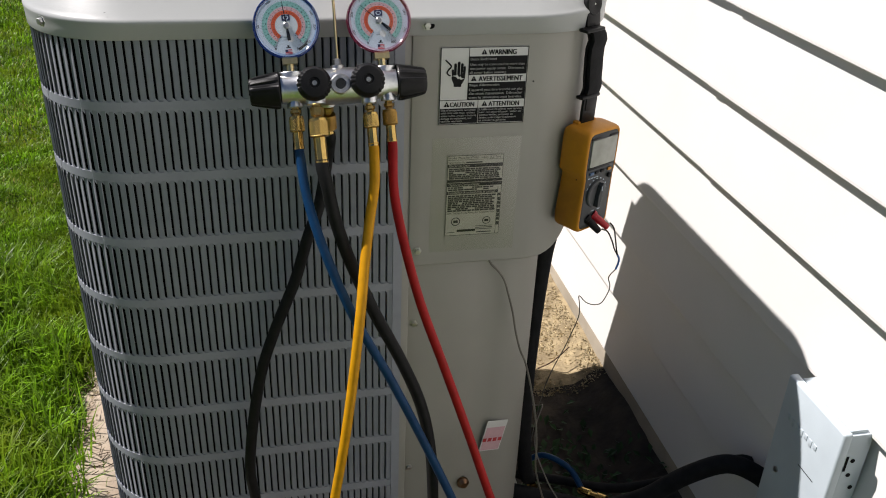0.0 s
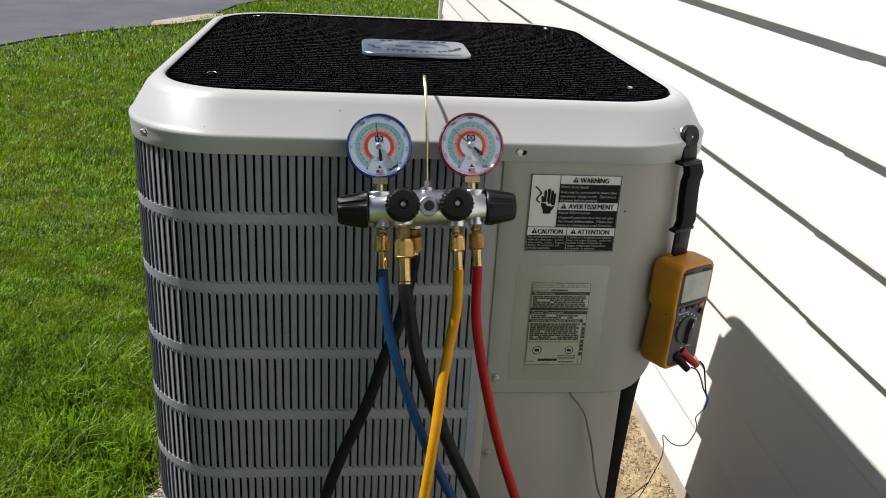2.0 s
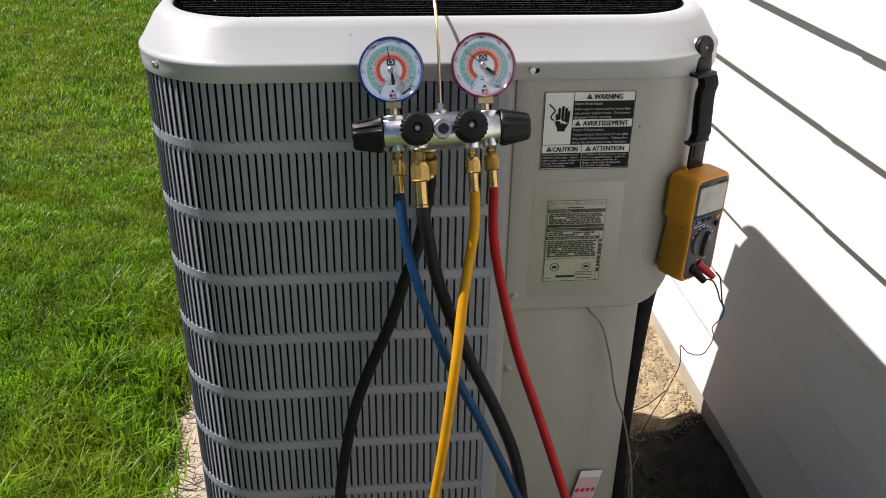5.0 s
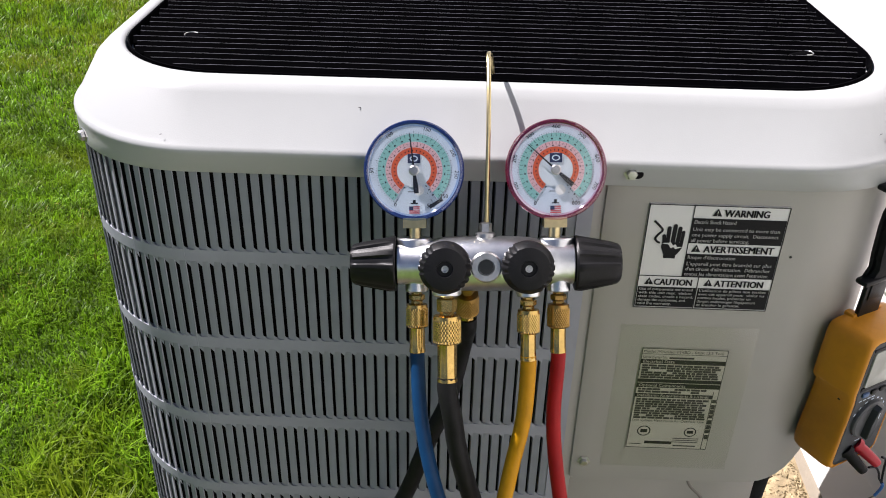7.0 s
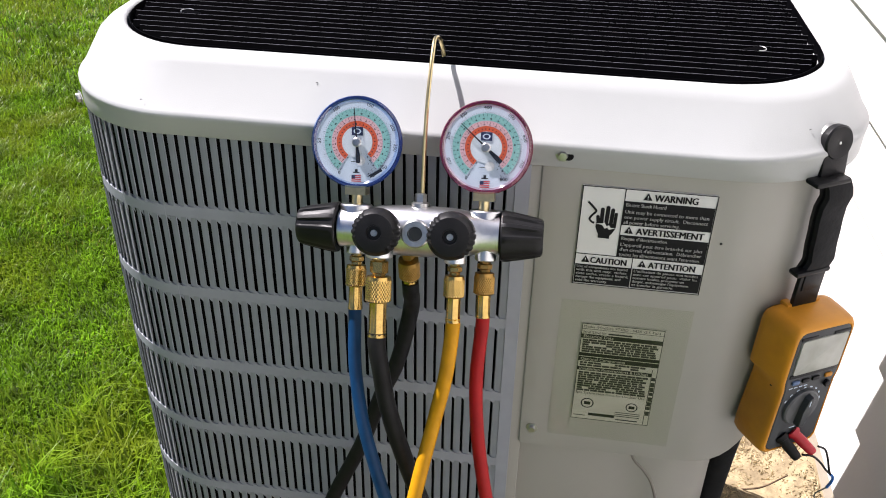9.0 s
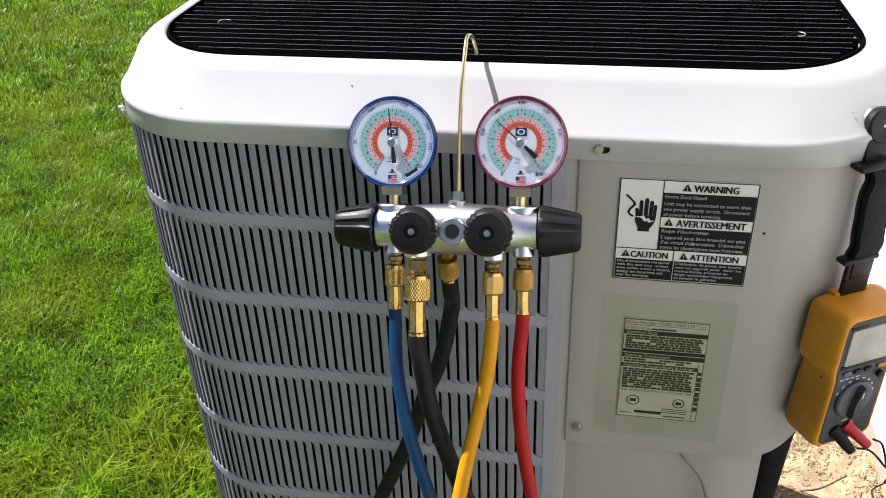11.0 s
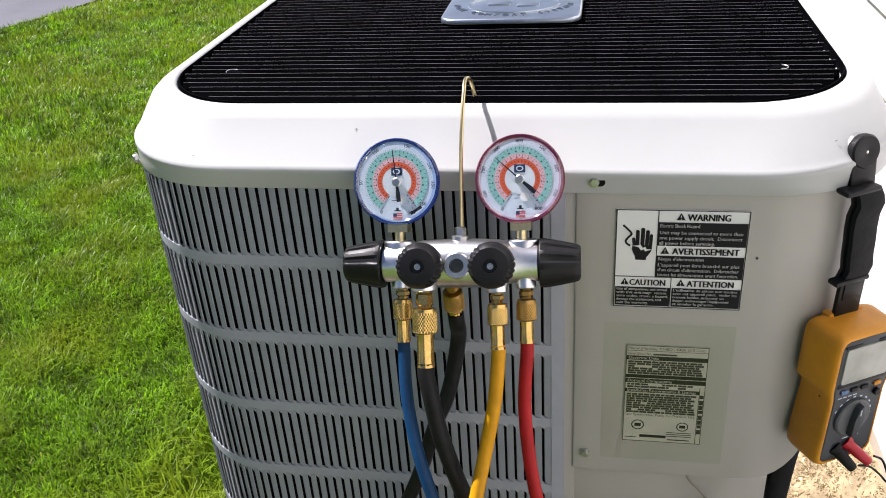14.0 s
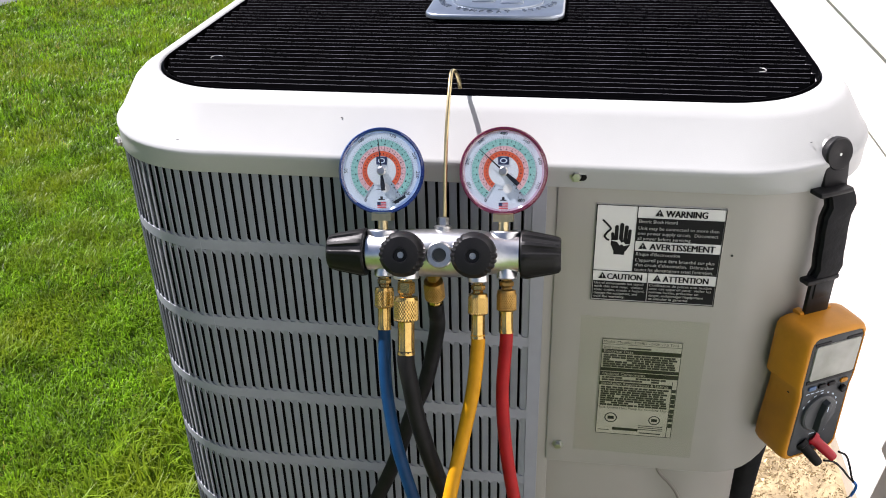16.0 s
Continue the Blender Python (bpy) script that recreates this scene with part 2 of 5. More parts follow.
def tube(points, r, n=12, steps=8):
    path = spline(points, steps) if steps else [Vector(p) for p in points]
    bm = bmesh.new()
    rings = []
    side = None
    for i, p in enumerate(path):
        d = (path[min(i + 1, len(path) - 1)] - path[max(i - 1, 0)]).normalized()
        if side is None:
            side = d.orthogonal().normalized()
        side = (side - d * side.dot(d)).normalized()
        up = d.cross(side)
        rings.append([bm.verts.new(p + r * (math.cos(a) * side + math.sin(a) * up)) for a in (2 * math.pi * k / n for k in range(n))])
    for a, b in zip(rings, rings[1:]):
        for k in range(n):
            bm.faces.new((a[k], a[(k + 1) % n], b[(k + 1) % n], b[k]))
    bm.faces.new(rings[0][::-1])
    bm.faces.new(rings[-1])
    return bm


def rounded(x0, x1, y0, y1, r, seg=10, corners=(1, 1, 1, 1)):
    """Outline of a rounded rectangle, anticlockwise from the lower right corner (corners: x1y0, x1y1, x0y1, x0y0)."""
    out = []
    for (cx, cy, a0), on in zip(((x1, y0, -90), (x1, y1, 0), (x0, y1, 90), (x0, y0, 180)), corners):
        rr = r * on
        ox, oy = (cx - rr if cx == x1 else cx + rr), (cy + rr if cy == y0 else cy - rr)
        for k in range(seg + 1 if rr else 1):
            a = radians(a0 + (90 * k / seg if rr else 0))
            out.append((ox + rr * math.cos(a), oy + rr * math.sin(a)))
    return out


def slab(outline, z0, z1, bevel=0.0):
    bm = bmesh.new()
    low = [bm.verts.new((x, y, z0)) for x, y in outline]
    top = [bm.verts.new((x, y, z1)) for x, y in outline]
    for k in range(len(low)):
        j = (k + 1) % len(low)
        bm.faces.new((low[k], low[j], top[j], top[k]))
    bm.faces.new(low[::-1])
    lid = bm.faces.new(top)
    if bevel:
        bmesh.ops.bevel(bm, geom=[e for e in lid.edges], offset=bevel, segments=3, affect="EDGES", profile=0.5)
    return bm


def sweep(rings_xyz, close=False):
    """A skin over closed rings of equal length."""
    bm = bmesh.new()
    rings = [[bm.verts.new(p) for p in ring] for ring in rings_xyz]
    n = len(rings[0])
    for a, b in zip(rings, rings[1:]):
        for k in range(n):
            bm.faces.new((a[k], a[(k + 1) % n], b[(k + 1) % n], b[k]))
    if close:
        bm.faces.new(rings[0][::-1])
        bm.faces.new(rings[-1])
    return bm


def ring(r0, r1, depth, n=48, a0=0, a1=360):
    """A flat dial ring that faces -y; angles clockwise from the top."""
    bm = bmesh.new()
    full = a1 - a0 >= 360
    steps = n + (0 if full else 1)
    pts = []
    for k in range(steps):
        a = radians(a0 + (a1 - a0) * k / n)
        s, c = math.sin(a), math.cos(a)
        pts.append((bm.verts.new((r0 * s, -depth, r0 * c)), bm.verts.new((r1 * s, -depth, r1 * c))))
    for k in range(steps if full else steps - 1):
        j = (k + 1) % steps
        bm.faces.new((pts[k][0], pts[k][1], pts[j][1], pts[j][0]))
    return bm


def quads(rects, depth):
    """Flat rectangles (x0, x1, z0, z1) that face -y at one depth."""
    bm = bmesh.new()
    for x0, x1, z0, z1 in rects:
        bm.faces.new([bm.verts.new(p) for p in ((x0, -depth, z0), (x1, -depth, z0), (x1, -depth, z1), (x0, -depth, z1))])
    return bm


def flat(points, depth):
    bm = bmesh.new()
    bm.faces.new([bm.verts.new((x, -depth, z)) for x, z in points])
    bmesh.ops.triangulate(bm, faces=bm.faces[:])
    return bm


def lettering(name, rows, mat, parent, at=None, depth=0.0):
    """Rows of (text, x, z, size, align, width or 0, turn); upright letters that face -y."""
    bm = bmesh.new()
    for text, x, z, size, align, width, turn in rows:
        cu = bpy.data.curves.new("letters", "FONT")
        cu.body, cu.size, cu.align_x, cu.resolution_u = text, size, align, 2
        ob = bpy.data.objects.new("letters", cu)
        me = bpy.data.meshes.new_from_object(ob)
        if len(me.vertices):
            span = max(v.co.x for v in me.vertices) - min(v.co.x for v in me.vertices)
            k = width / span if width else 1
            me.transform(Matrix.Translation((x, -depth, z)) @ pose(0, 0, 0, 0, turn) @ pose(0, 0, 0, 90) @ Matrix.Diagonal((k, 1, 1, 1)))
            bm.from_mesh(me)
        bpy.data.objects.remove(ob)
        bpy.data.curves.remove(cu)
        bpy.data.meshes.remove(me)
    ob = part(name, bm, mat, parent, at=at, smooth=0)
    return ob


def screw(parent, m, r=0.0055, name="screw"):
    head = lathe([(r * 1.5, 0), (r * 1.5, 0.0008), (r, 0.001), (r, 0.0035), (r * 0.85, 0.0045), (0, 0.0047)], 6 if r < 0.005 else 12)
    return part(name, head, STEEL, parent, at=m)


# ---- ground, road, house ----
GROUND = -0.05
ground = part("ground", box(-250, 250, -250, 250, -0.6, GROUND - 0.012), TURF, smooth=0)
tagged(ground, "mown green lawn turf with thin brownish patches", "lawn", kind="structure")

EDGE = [(-60.0, -101.0), (-4.05, 5.1), (-3.55, 6.6), (-3.09, 7.8), (-2.68, 8.4), (-2.2, 8.95), (-1.8, 9.75), (-1.6, 11.1), (-1.1, 12.4), (-0.55, 13.5), (6.0, 26.0), (40.0, 90.0)]
road = part("road", slab(EDGE + [(-60, 88)], -0.12, GROUND + 0.004), ASPHALT, smooth=0)
tagged(road, "worn grey asphalt driveway beside the lawn", "road", kind="structure")
apron = part("pavement", slab([(-2.26, 8.80), (-1.98, 9.05), (-1.66, 9.62), (-1.62, 10.0), (-1.82, 9.95), (-2.28, 9.16)], -0.1, GROUND + 0.018), CONCRETE, smooth=0)
tagged(apron, "small pale concrete strip at the driveway's edge", "pavement", kind="structure")

# bare clay along the house and round the unit, banked up against the foundation
def bank_height(x):
    u = min(1.0, max(0.0, (x - 0.67) / 0.08))
    return 0.055 * u * u * (3 - 2 * u)


bm = bmesh.new()
nx, ny = 70, 240
grid = {}
for i in range(nx + 1):
    for j in range(ny + 1):
        v = j / ny
        y = -0.8 + 8.3 * v
        left = -0.63 + 0.05 * noise.noise((y * 3.1, 0.3, 0)) + 0.03 * noise.noise((y * 11, 5, 0))
        if y > 1.2:
            left = min(0.3, left + (y - 1.2) * 0.8)
        x = left + (0.80 - left) * i / nx
        z = GROUND + 0.004 + 0.010 * noise.noise((x * 7, y * 7, 1)) + 0.006 * noise.noise((x * 25, y * 25, 4)) + 0.004 * noise.noise((x * 70, y * 70, 4))
        z -= 0.03 * max(0.0, 1 - i / 4)
        z += bank_height(x)
        grid[i, j] = bm.verts.new((x, y, z))
for i in range(nx):
    for j in range(ny):
        bm.faces.new((grid[i, j], grid[i + 1, j], grid[i + 1, j + 1], grid[i, j + 1]))
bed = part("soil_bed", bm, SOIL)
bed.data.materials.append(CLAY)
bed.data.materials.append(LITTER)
# the split near y 0.66 paints the unit's shadow: darkened soil nearer, pale litter beyond
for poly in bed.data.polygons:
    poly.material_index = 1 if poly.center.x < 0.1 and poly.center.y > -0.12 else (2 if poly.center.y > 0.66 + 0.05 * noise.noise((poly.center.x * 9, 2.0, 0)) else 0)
tagged(bed, "dry cracked clay soil strip along the house wall", "soil", kind="structure")


def scatter(name, spots, mat, shape):
    verts, faces = [], []
    for x, y, z, s, a, b in spots:
        vs, fs = shape(s, b)
        base = len(verts)
        ca, sa = math.cos(a), math.sin(a)
        verts += [(x + px * ca - py * sa, y + px * sa + py * ca, GROUND + z + pz + bank_height(x)) for px, py, pz in vs]
        faces += [tuple(base + k for k in f) for f in fs]
    me = bpy.data.meshes.new(name)
    me.from_pydata(verts, [], faces)
    me.materials.append(mat)
    return new(name, me)


def pebble(s, b):
    return ([(-s, -s * b, -s * 0.3), (s * 0.9, -s * 0.7 * b, -s * 0.3), (s, s * 0.8 * b, -s * 0.3), (-s * 0.8, s * b, -s * 0.3), (-s * 0.4, 0, s * 0.6), (s * 0.45, s * 0.1 * b, s * 0.5)],
            [(0, 1, 5, 4), (1, 2, 5), (2, 3, 4, 5), (3, 0, 4), (3, 2, 1, 0)])


def straw(s, b):
    w = 0.0006
    return ([(-s, -w, 0.001), (s, -w, 0.002 + s * b * 0.3), (s, w, 0.002 + s * b * 0.3), (-s, w, 0.001), (-s, 0, 0.003), (s, 0, 0.004 + s * b * 0.3)],
            [(0, 1, 5, 4), (4, 5, 2, 3), (0, 4, 3), (1, 2, 5), (3, 2, 1, 0)])


rng = random.Random(4)
spots = [(rng.uniform(0.40, 0.75), 0.62 + 1.6 * rng.random() ** 1.3, 0.004, rng.uniform(0.001, 0.0042), rng.uniform(0, 6.3), rng.uniform(0.4, 1)) for _ in range(3800)]
spots += [(rng.uniform(0.40, 0.75), rng.uniform(0.64, 2.0), 0.006, rng.uniform(0.005, 0.010), rng.uniform(0, 6.3), rng.uniform(0.5, 1)) for _ in range(90)]
spots += [(rng.uniform(-0.62, -0.38), rng.uniform(-0.3, 1.2), 0.004, rng.uniform(0.0015, 0.005), rng.uniform(0, 6.3), rng.uniform(0.5, 1)) for _ in range(700)]
tagged(scatter("gravel", spots, CHIP, pebble), "small pale stones and clods lying on the clay", "gravel", kind="stuff")
spots = [(rng.uniform(0.40, 0.75), rng.uniform(0.62, 2.1), 0.005, rng.uniform(0.0015, 0.0065), rng.uniform(0, 6.3), rng.uniform(0, 0.8)) for _ in range(9000)]
tagged(scatter("straw", spots, CHIP, straw), "dry straw bits strewn over the clay", "straw", kind="stuff")
spots = [(rng.uniform(-0.64, -0.40), rng.uniform(0.1, 1.0), 0.008, rng.uniform(0.006, 0.02), rng.uniform(0, 6.3), rng.uniform(0, 0.7)) for _ in range(130)]
def weed_leaf(s, b):
    return ([(0, 0, 0), (s * 0.5, -s * 0.32, s * 0.7 * b), (s, 0, s * 0.9 * b), (s * 0.5, s * 0.32, s * 0.7 * b), (s * 0.5, 0, s * 0.55 * b)], [(0, 1, 4), (1, 2, 4), (2, 3, 4), (3, 0, 4)])


leaves = [(0.57 + rng.gauss(0, 0.075), 0.24 + rng.gauss(0, 0.13), 0.004, rng.uniform(0.012, 0.03), rng.uniform(0, 6.3), rng.uniform(0.3, 1.1)) for _ in range(420)]
leaves += [(0.44 + rng.gauss(0, 0.02), 0.95 + rng.gauss(0, 0.04), 0.004, rng.uniform(0.008, 0.02), rng.uniform(0, 6.3), rng.uniform(0.3, 1.1)) for _ in range(40)]
tagged(scatter("weeds", leaves, LEAF, weed_leaf), "low dark green weeds in the shaded soil", "weeds", kind="stuff")
tagged(scatter("twigs", spots, TWIG, straw), "thin dark roots and twigs on the bare clay", "twigs", kind="stuff")


def blades(name, count, region, height, width, mat, seed, keep=None):
    """Curved grass blades, each of two quads and a tip."""
    r = np.random.default_rng(seed)
    x = r.uniform(region[0], region[1], count)
    y = r.uniform(region[2], region[3], count)
    if keep is not None:
        ok = keep(x, y, r)
        x, y = x[ok], y[ok]
    n = len(x)
    patch = 0.75 + 0.3 * np.sin(x * 2.7 + 1.3 * np.sin(y * 1.9)) * np.sin(y * 2.3 + x) + 0.22 * np.sin(x * 13 + 2 * np.sin(y * 9)) * np.sin(y * 15 + 2 * np.sin(x * 8))
    h = height * r.uniform(0.45, 1.15, n) * np.clip(patch, 0.45, 1.2)
    swirl = 2.2 * np.sin(x * 7.1 + 2 * np.sin(y * 5.3)) + 2.2 * np.sin(y * 8.3 + 2 * np.sin(x * 4.7 + 1))
    a = swirl + r.normal(0, 1.7, n)
    lean = r.uniform(0.15, 1.0, n) * h
    w = width * r.uniform(0.6, 1.2, n)
    dx, dy = np.cos(a), np.sin(a)
    co = np.zeros((n, 5, 3))
    base = np.stack([x, y, np.full(n, GROUND - 0.012)], 1)
    side = np.stack([-dy, dx, np.zeros(n)], 1)
    fwd = np.stack([dx, dy, np.zeros(n)], 1)
    up = np.array([0, 0, 1.0])
    mid = base + fwd * (lean * 0.35)[:, None] + up * (h * 0.62)[:, None]
    tip = base + fwd * lean[:, None] + up * (h * (1.0 - 0.25 * lean / h))[:, None]
    co[:, 0], co[:, 1] = base - side * w[:, None], base + side * w[:, None]
    co[:, 2], co[:, 3] = mid + side * w[:, None] * 0.8, mid - side * w[:, None] * 0.8
    co[:, 4] = tip
    me = bpy.data.meshes.new(name)
    me.vertices.add(n * 5)
    me.vertices.foreach_set("co", co.ravel())
    k = np.arange(n)[:, None] * 5
    loops = (k + np.array([0, 1, 2, 3, 3, 2, 4])).ravel()
    me.loops.add(n * 7)
    me.loops.foreach_set("vertex_index", loops.astype(np.int32))
    me.polygons.add(n * 2)
    start = (np.arange(n)[:, None] * 7 + np.array([0, 4])).ravel()
    me.polygons.foreach_set("loop_start", start.astype(np.int32))
    me.update(calc_edges=True)
    me.materials.append(mat)
    return new(name, me)


def road_x(y):
    return np.interp(y, [p[1] for p in EDGE], [p[0] for p in EDGE])


def on_lawn(x, y, r):
    soil = -0.60 + 0.07 * np.sin(y * 5.3) * np.sin(y * 2.1 + 1) + r.normal(0, 0.03, len(x))
    soil = np.where(y > 1.2, np.minimum(0.3, soil + (y - 1.2) * 0.8), soil)
    soil = np.where(y > 7.4, 50.0, soil)
    return (x < soil) & (x > road_x(y) + 0.05 + r.normal(0, 0.04, len(x)))


def dry_patch(x, y, r):
    f = np.sin(x * 3.1 + 1.7 * np.sin(y * 2.3 + 0.6)) * np.sin(y * 3.7 + 1.9 * np.sin(x * 2.9)) + 0.5 * np.sin(x * 11 + y * 4) * np.sin(y * 12 - x * 5)
    return on_lawn(x, y, r) & (f + r.normal(0, 0.35, len(x)) > 0.25)


tagged(blades("grass", 270000, (-3.4, -0.45, 0.1, 2.6), 0.055, 0.0021, BLADE, 1, on_lawn), "dense bright green lawn grass beside the unit", "grass", kind="stuff")
tagged(blades("grass", 170000, (-5.2, 0.3, 2.6, 6.5), 0.058, 0.0030, BLADE, 2, on_lawn), "green lawn grass running back to the driveway", "grass", kind="stuff")
tagged(blades("grass", 110000, (-4.0, 5.0, 6.5, 17.0), 0.07, 0.006, BLADE, 3, on_lawn), "distant green lawn grass beyond the house corner", "grass", kind="stuff")
tagged(blades("dry_grass", 55000, (-4.0, -0.45, 0.0, 6.0), 0.047, 0.0019, STRAW, 5, dry_patch), "dry yellowish grass blades between the green ones", "grass", kind="stuff")
tagged(blades("tall_grass", 9000, (-0.98, -0.5, 0.1, 1.5), 0.16, 0.0026, BLADE, 6, on_lawn), "longer grass tufts at the edge of the bare clay", "grass", kind="stuff")

tagged(blades("grass", 90000, (-7.5, -0.45, -4.5, 0.1), 0.055, 0.0055, BLADE, 11, on_lawn), "green lawn grass in front of the unit", "grass", kind="stuff")
tagged(blades("grass", 60000, (-9.0, -3.4, 0.1, 5.0), 0.055, 0.006, BLADE, 12, on_lawn), "green lawn grass away from the house", "grass", kind="stuff")

# house
WALL_X, COURSE, FIRST = 0.755, 0.162, 0.070
house = part("wall_east", box(WALL_X + 0.0225, WALL_X + 0.17, -6, 7.38, 0.05, 3.1), TRIM, smooth=0)
tagged(house, "house wall clad in cream lap siding over a concrete foundation", "wall", kind="structure")
north = part("wall_north", box(WALL_X + 0.17, 9, 7.2, 7.38, 0.05, 3.1), SIDING, smooth=0)
tagged(north, "plain cream end wall of the house", "wall", kind="structure")
tagged(part("foundation", box(WALL_X + 0.004, WALL_X + 0.2, -6, 7.36, -0.5, 0.052, 0.004), CONCRETE), "low concrete foundation strip under the siding", "foundation", kind="structure")
tagged(part("wall_south", box(WALL_X + 0.17, 9, -6, -5.82, 0.05, 3.1), SIDING, smooth=0), "plain cream end wall of the house", "wall", kind="structure")
tagged(part("wall_far", box(8.82, 9, -5.82, 7.2, 0.05, 3.1), SIDING, smooth=0), "plain cream rear wall of the house", "wall", kind="structure")
tagged(part("roof", slab([(WALL_X + 0.016, -6), (9, -6), (9, 7.38), (WALL_X + 0.016, 7.38)], 3.104, 3.25), TRIM, smooth=0), "plain flat closing roof of the house", "roof", kind="structure")
post = part("trim", box(WALL_X - 0.022, WALL_X + 0.09, 7.36, 7.46, 0.05, 3.1, 0.004), TRIM)
tagged(post, "white corner post of the siding", "trim", kind="structure")


def board(y0, y1, proud):
    """A lap siding board: thick at the butt below, thin where the next one covers it."""
    bm = bmesh.new()
    out = []
    for y in (y0, y1):
        out.append([bm.verts.new((px - proud, y, pz)) for px, pz in ((0.001, 0.0), (0.0, 0.0015), (0.0, 0.006), (0.0175, COURSE + 0.012), (0.0235, COURSE + 0.012), (0.0235, 0.004))])
    n = len(out[0])
    for k in range(n):
        bm.faces.new((out[0][k], out[0][(k + 1) % n], out[1][(k + 1) % n], out[1][k]))
    bm.faces.new(out[0][::-1])
    bm.faces.new(out[1])
    return mesh_of("siding_board", bm, SIDING, 0)


near_board, far_board, long_board = board(-6, 0.335, 0.0022), board(0.335, 7.36, 0.0), board(-6, 3.9, 0.0)
rest_board = board(3.9, 7.36, -0.0)
for k in range(19):
    for me in ((near_board, far_board) if k in (4, 5, 6, 12, 13) else (long_board, rest_board)):
        ob = new("siding_board", me)
        ob.parent = house
        ob.matrix_basis = Matrix.Translation((WALL_X, 0.04 if k == 5 and me is near_board else 0, FIRST + COURSE * k - (0.012 if k == 0 else 0)))

# ---- the condenser unit ----
X0, X1, Y0, Y1, R = -0.385, 0.396, 0.0, 0.837, 0.125
CX = 0.009
unit = thing("air_conditioner", "beige outdoor heat pump condenser with grey louvred sides on bare clay", "air conditioner")


def outline(o, seg=10):
    return rounded(X0 - o, X1 + o, Y0 - o, Y1 + o, R + o, seg)


part("coil", sweep([[(x, y, z) for x, y in rounded(X0 + 0.022, 0.310, 0.022, Y1 - 0.022, 0.085)] for z in (0.03, 1.0975)], True), COIL, unit, "dark condenser coil behind the louvres")
part("base_pan", slab(outline(0.004), GROUND, 0.03, 0.004), PAINT, unit)

# louvred guard: upright slats with flat bands across, from the seam round the left side and the back
SEAM = 0.094
run = [(SEAM, 0.0), (X0 + R, 0.0)]
run += [(X0 + R - R * math.sin(radians(a)), R - R * math.cos(radians(a))) for a in range(6, 91, 6)]
run += [(X0, Y1 - R)] + [(X0 + R - R * math.cos(radians(a)), Y1 - R + R * math.sin(radians(a))) for a in range(10, 91, 10)]
run = [Vector((x, y, 0)) for x, y in run]
clean = [run[0]]
for p in run[1:]:
    if (p - clean[-1]).length > 0.004:
        clean.append(p)
path_len = [0.0]
for a, b in zip(clean, clean[1:]):
    path_len.append(path_len[-1] + (b - a).length)


def along(s):
    for k in range(len(clean) - 1):
        if s <= path_len[k + 1] or k == len(clean) - 2:
            d = (clean[k + 1] - clean[k]).normalized()
            return clean[k] + d * (s - path_len[k]), d


def strip(s0, s1, z0, z1, out=0.0, thick=0.0012):
    stops = sorted({s0, s1} | {s for s in path_len if s0 < s < s1})
    bm = bmesh.new()
    cols = []
    for s in stops:
        p, d = along(s)
        nrm = Vector((-d.y, d.x, 0)) if Vector((-d.y, d.x, 0)).dot(p - Vector((0, 0.42, 0))) > 0 else Vector((d.y, -d.x, 0))
        cols.append([bm.verts.new((q.x, q.y, z)) for q, z in ((p + nrm * out, z0), (p + nrm * out, z1), (p + nrm * (out - thick), z1), (p + nrm * (out - thick), z0))])
    for a, b in zip(cols, cols[1:]):
        for k in range(4):
            bm.faces.new((a[k], a[(k + 1) % 4], b[(k + 1) % 4], b[k]))
    bm.faces.new(cols[0][::-1])
    bm.faces.new(cols[-1])
    return bm


TOTAL = path_len[-1]
PITCH, FIRST_SLAT = 0.0106, 0.0185
bm = bmesh.new()
slat_profile = ((0.0046, 0.0008), (-0.0028, -0.0014), (-0.0038, -0.0054), (-0.0032, -0.0056), (-0.0022, -0.0024), (0.0048, -0.0004))
lo = [bm.verts.new((x, -y - 0.0006, 0.036)) for x, y in slat_profile]
hi = [bm.verts.new((x, -y - 0.0006, 1.0975)) for x, y in slat_profile]
for k in range(6):
    bm.faces.new((lo[k], lo[(k + 1) % 6], hi[(k + 1) % 6], hi[k]))
bm.faces.new(lo[::-1]), bm.faces.new(hi)
slat = mesh_of("slat", bm, GUARD, 0)
s = FIRST_SLAT
while s < TOTAL - 0.005:
    p, d = along(s)
    ob = new("slat", slat)
    ob.parent = unit
    ob.matrix_basis = Matrix.Translation(p) @ pose(0, 0, 0, 0, 0, math.degrees(math.atan2(-d.y, -d.x)))
    s += PITCH
for k in range(11):
    z = 1.0062 - 0.0985 * k
    bm = strip(0.002, TOTAL, z - 0.0060, z + 0.0060, 0.0015, 0.0045)
    s = FIRST_SLAT
    while s < TOTAL - 0.012:
        p, d = along(s)
        nrm = Vector((d.y, -d.x, 0))
        if nrm.dot(p - Vector((0, 0.42, 0))) < 0:
            nrm = -nrm
        for zb, up, u in ((z - 0.0060, -1, 0.0094), (z + 0.0060, 1, 0.0038)):
            tri = [p - d * 0.0038 + Vector((0, 0, zb)), p - d * 0.0094 + Vector((0, 0, zb)), p - d * u + Vector((0, 0, zb + up * 0.0060))]
            bm.faces.new([bm.verts.new(q + nrm * 0.0012) for q in tri])
        s += PITCH
    part("band", bm, GUARD, unit)
s = 0.30
while s < Y1 - R:
    ob = new("slat", slat)
    ob.parent = unit
    ob.matrix_basis = pose(X1 - 0.002, s, 0, 0, 0, 90)
    s += PITCH
part("side_coil", box(0.28, X1 - 0.022, 0.30, Y1 - 0.06, 0.03, 1.08), COIL, unit)
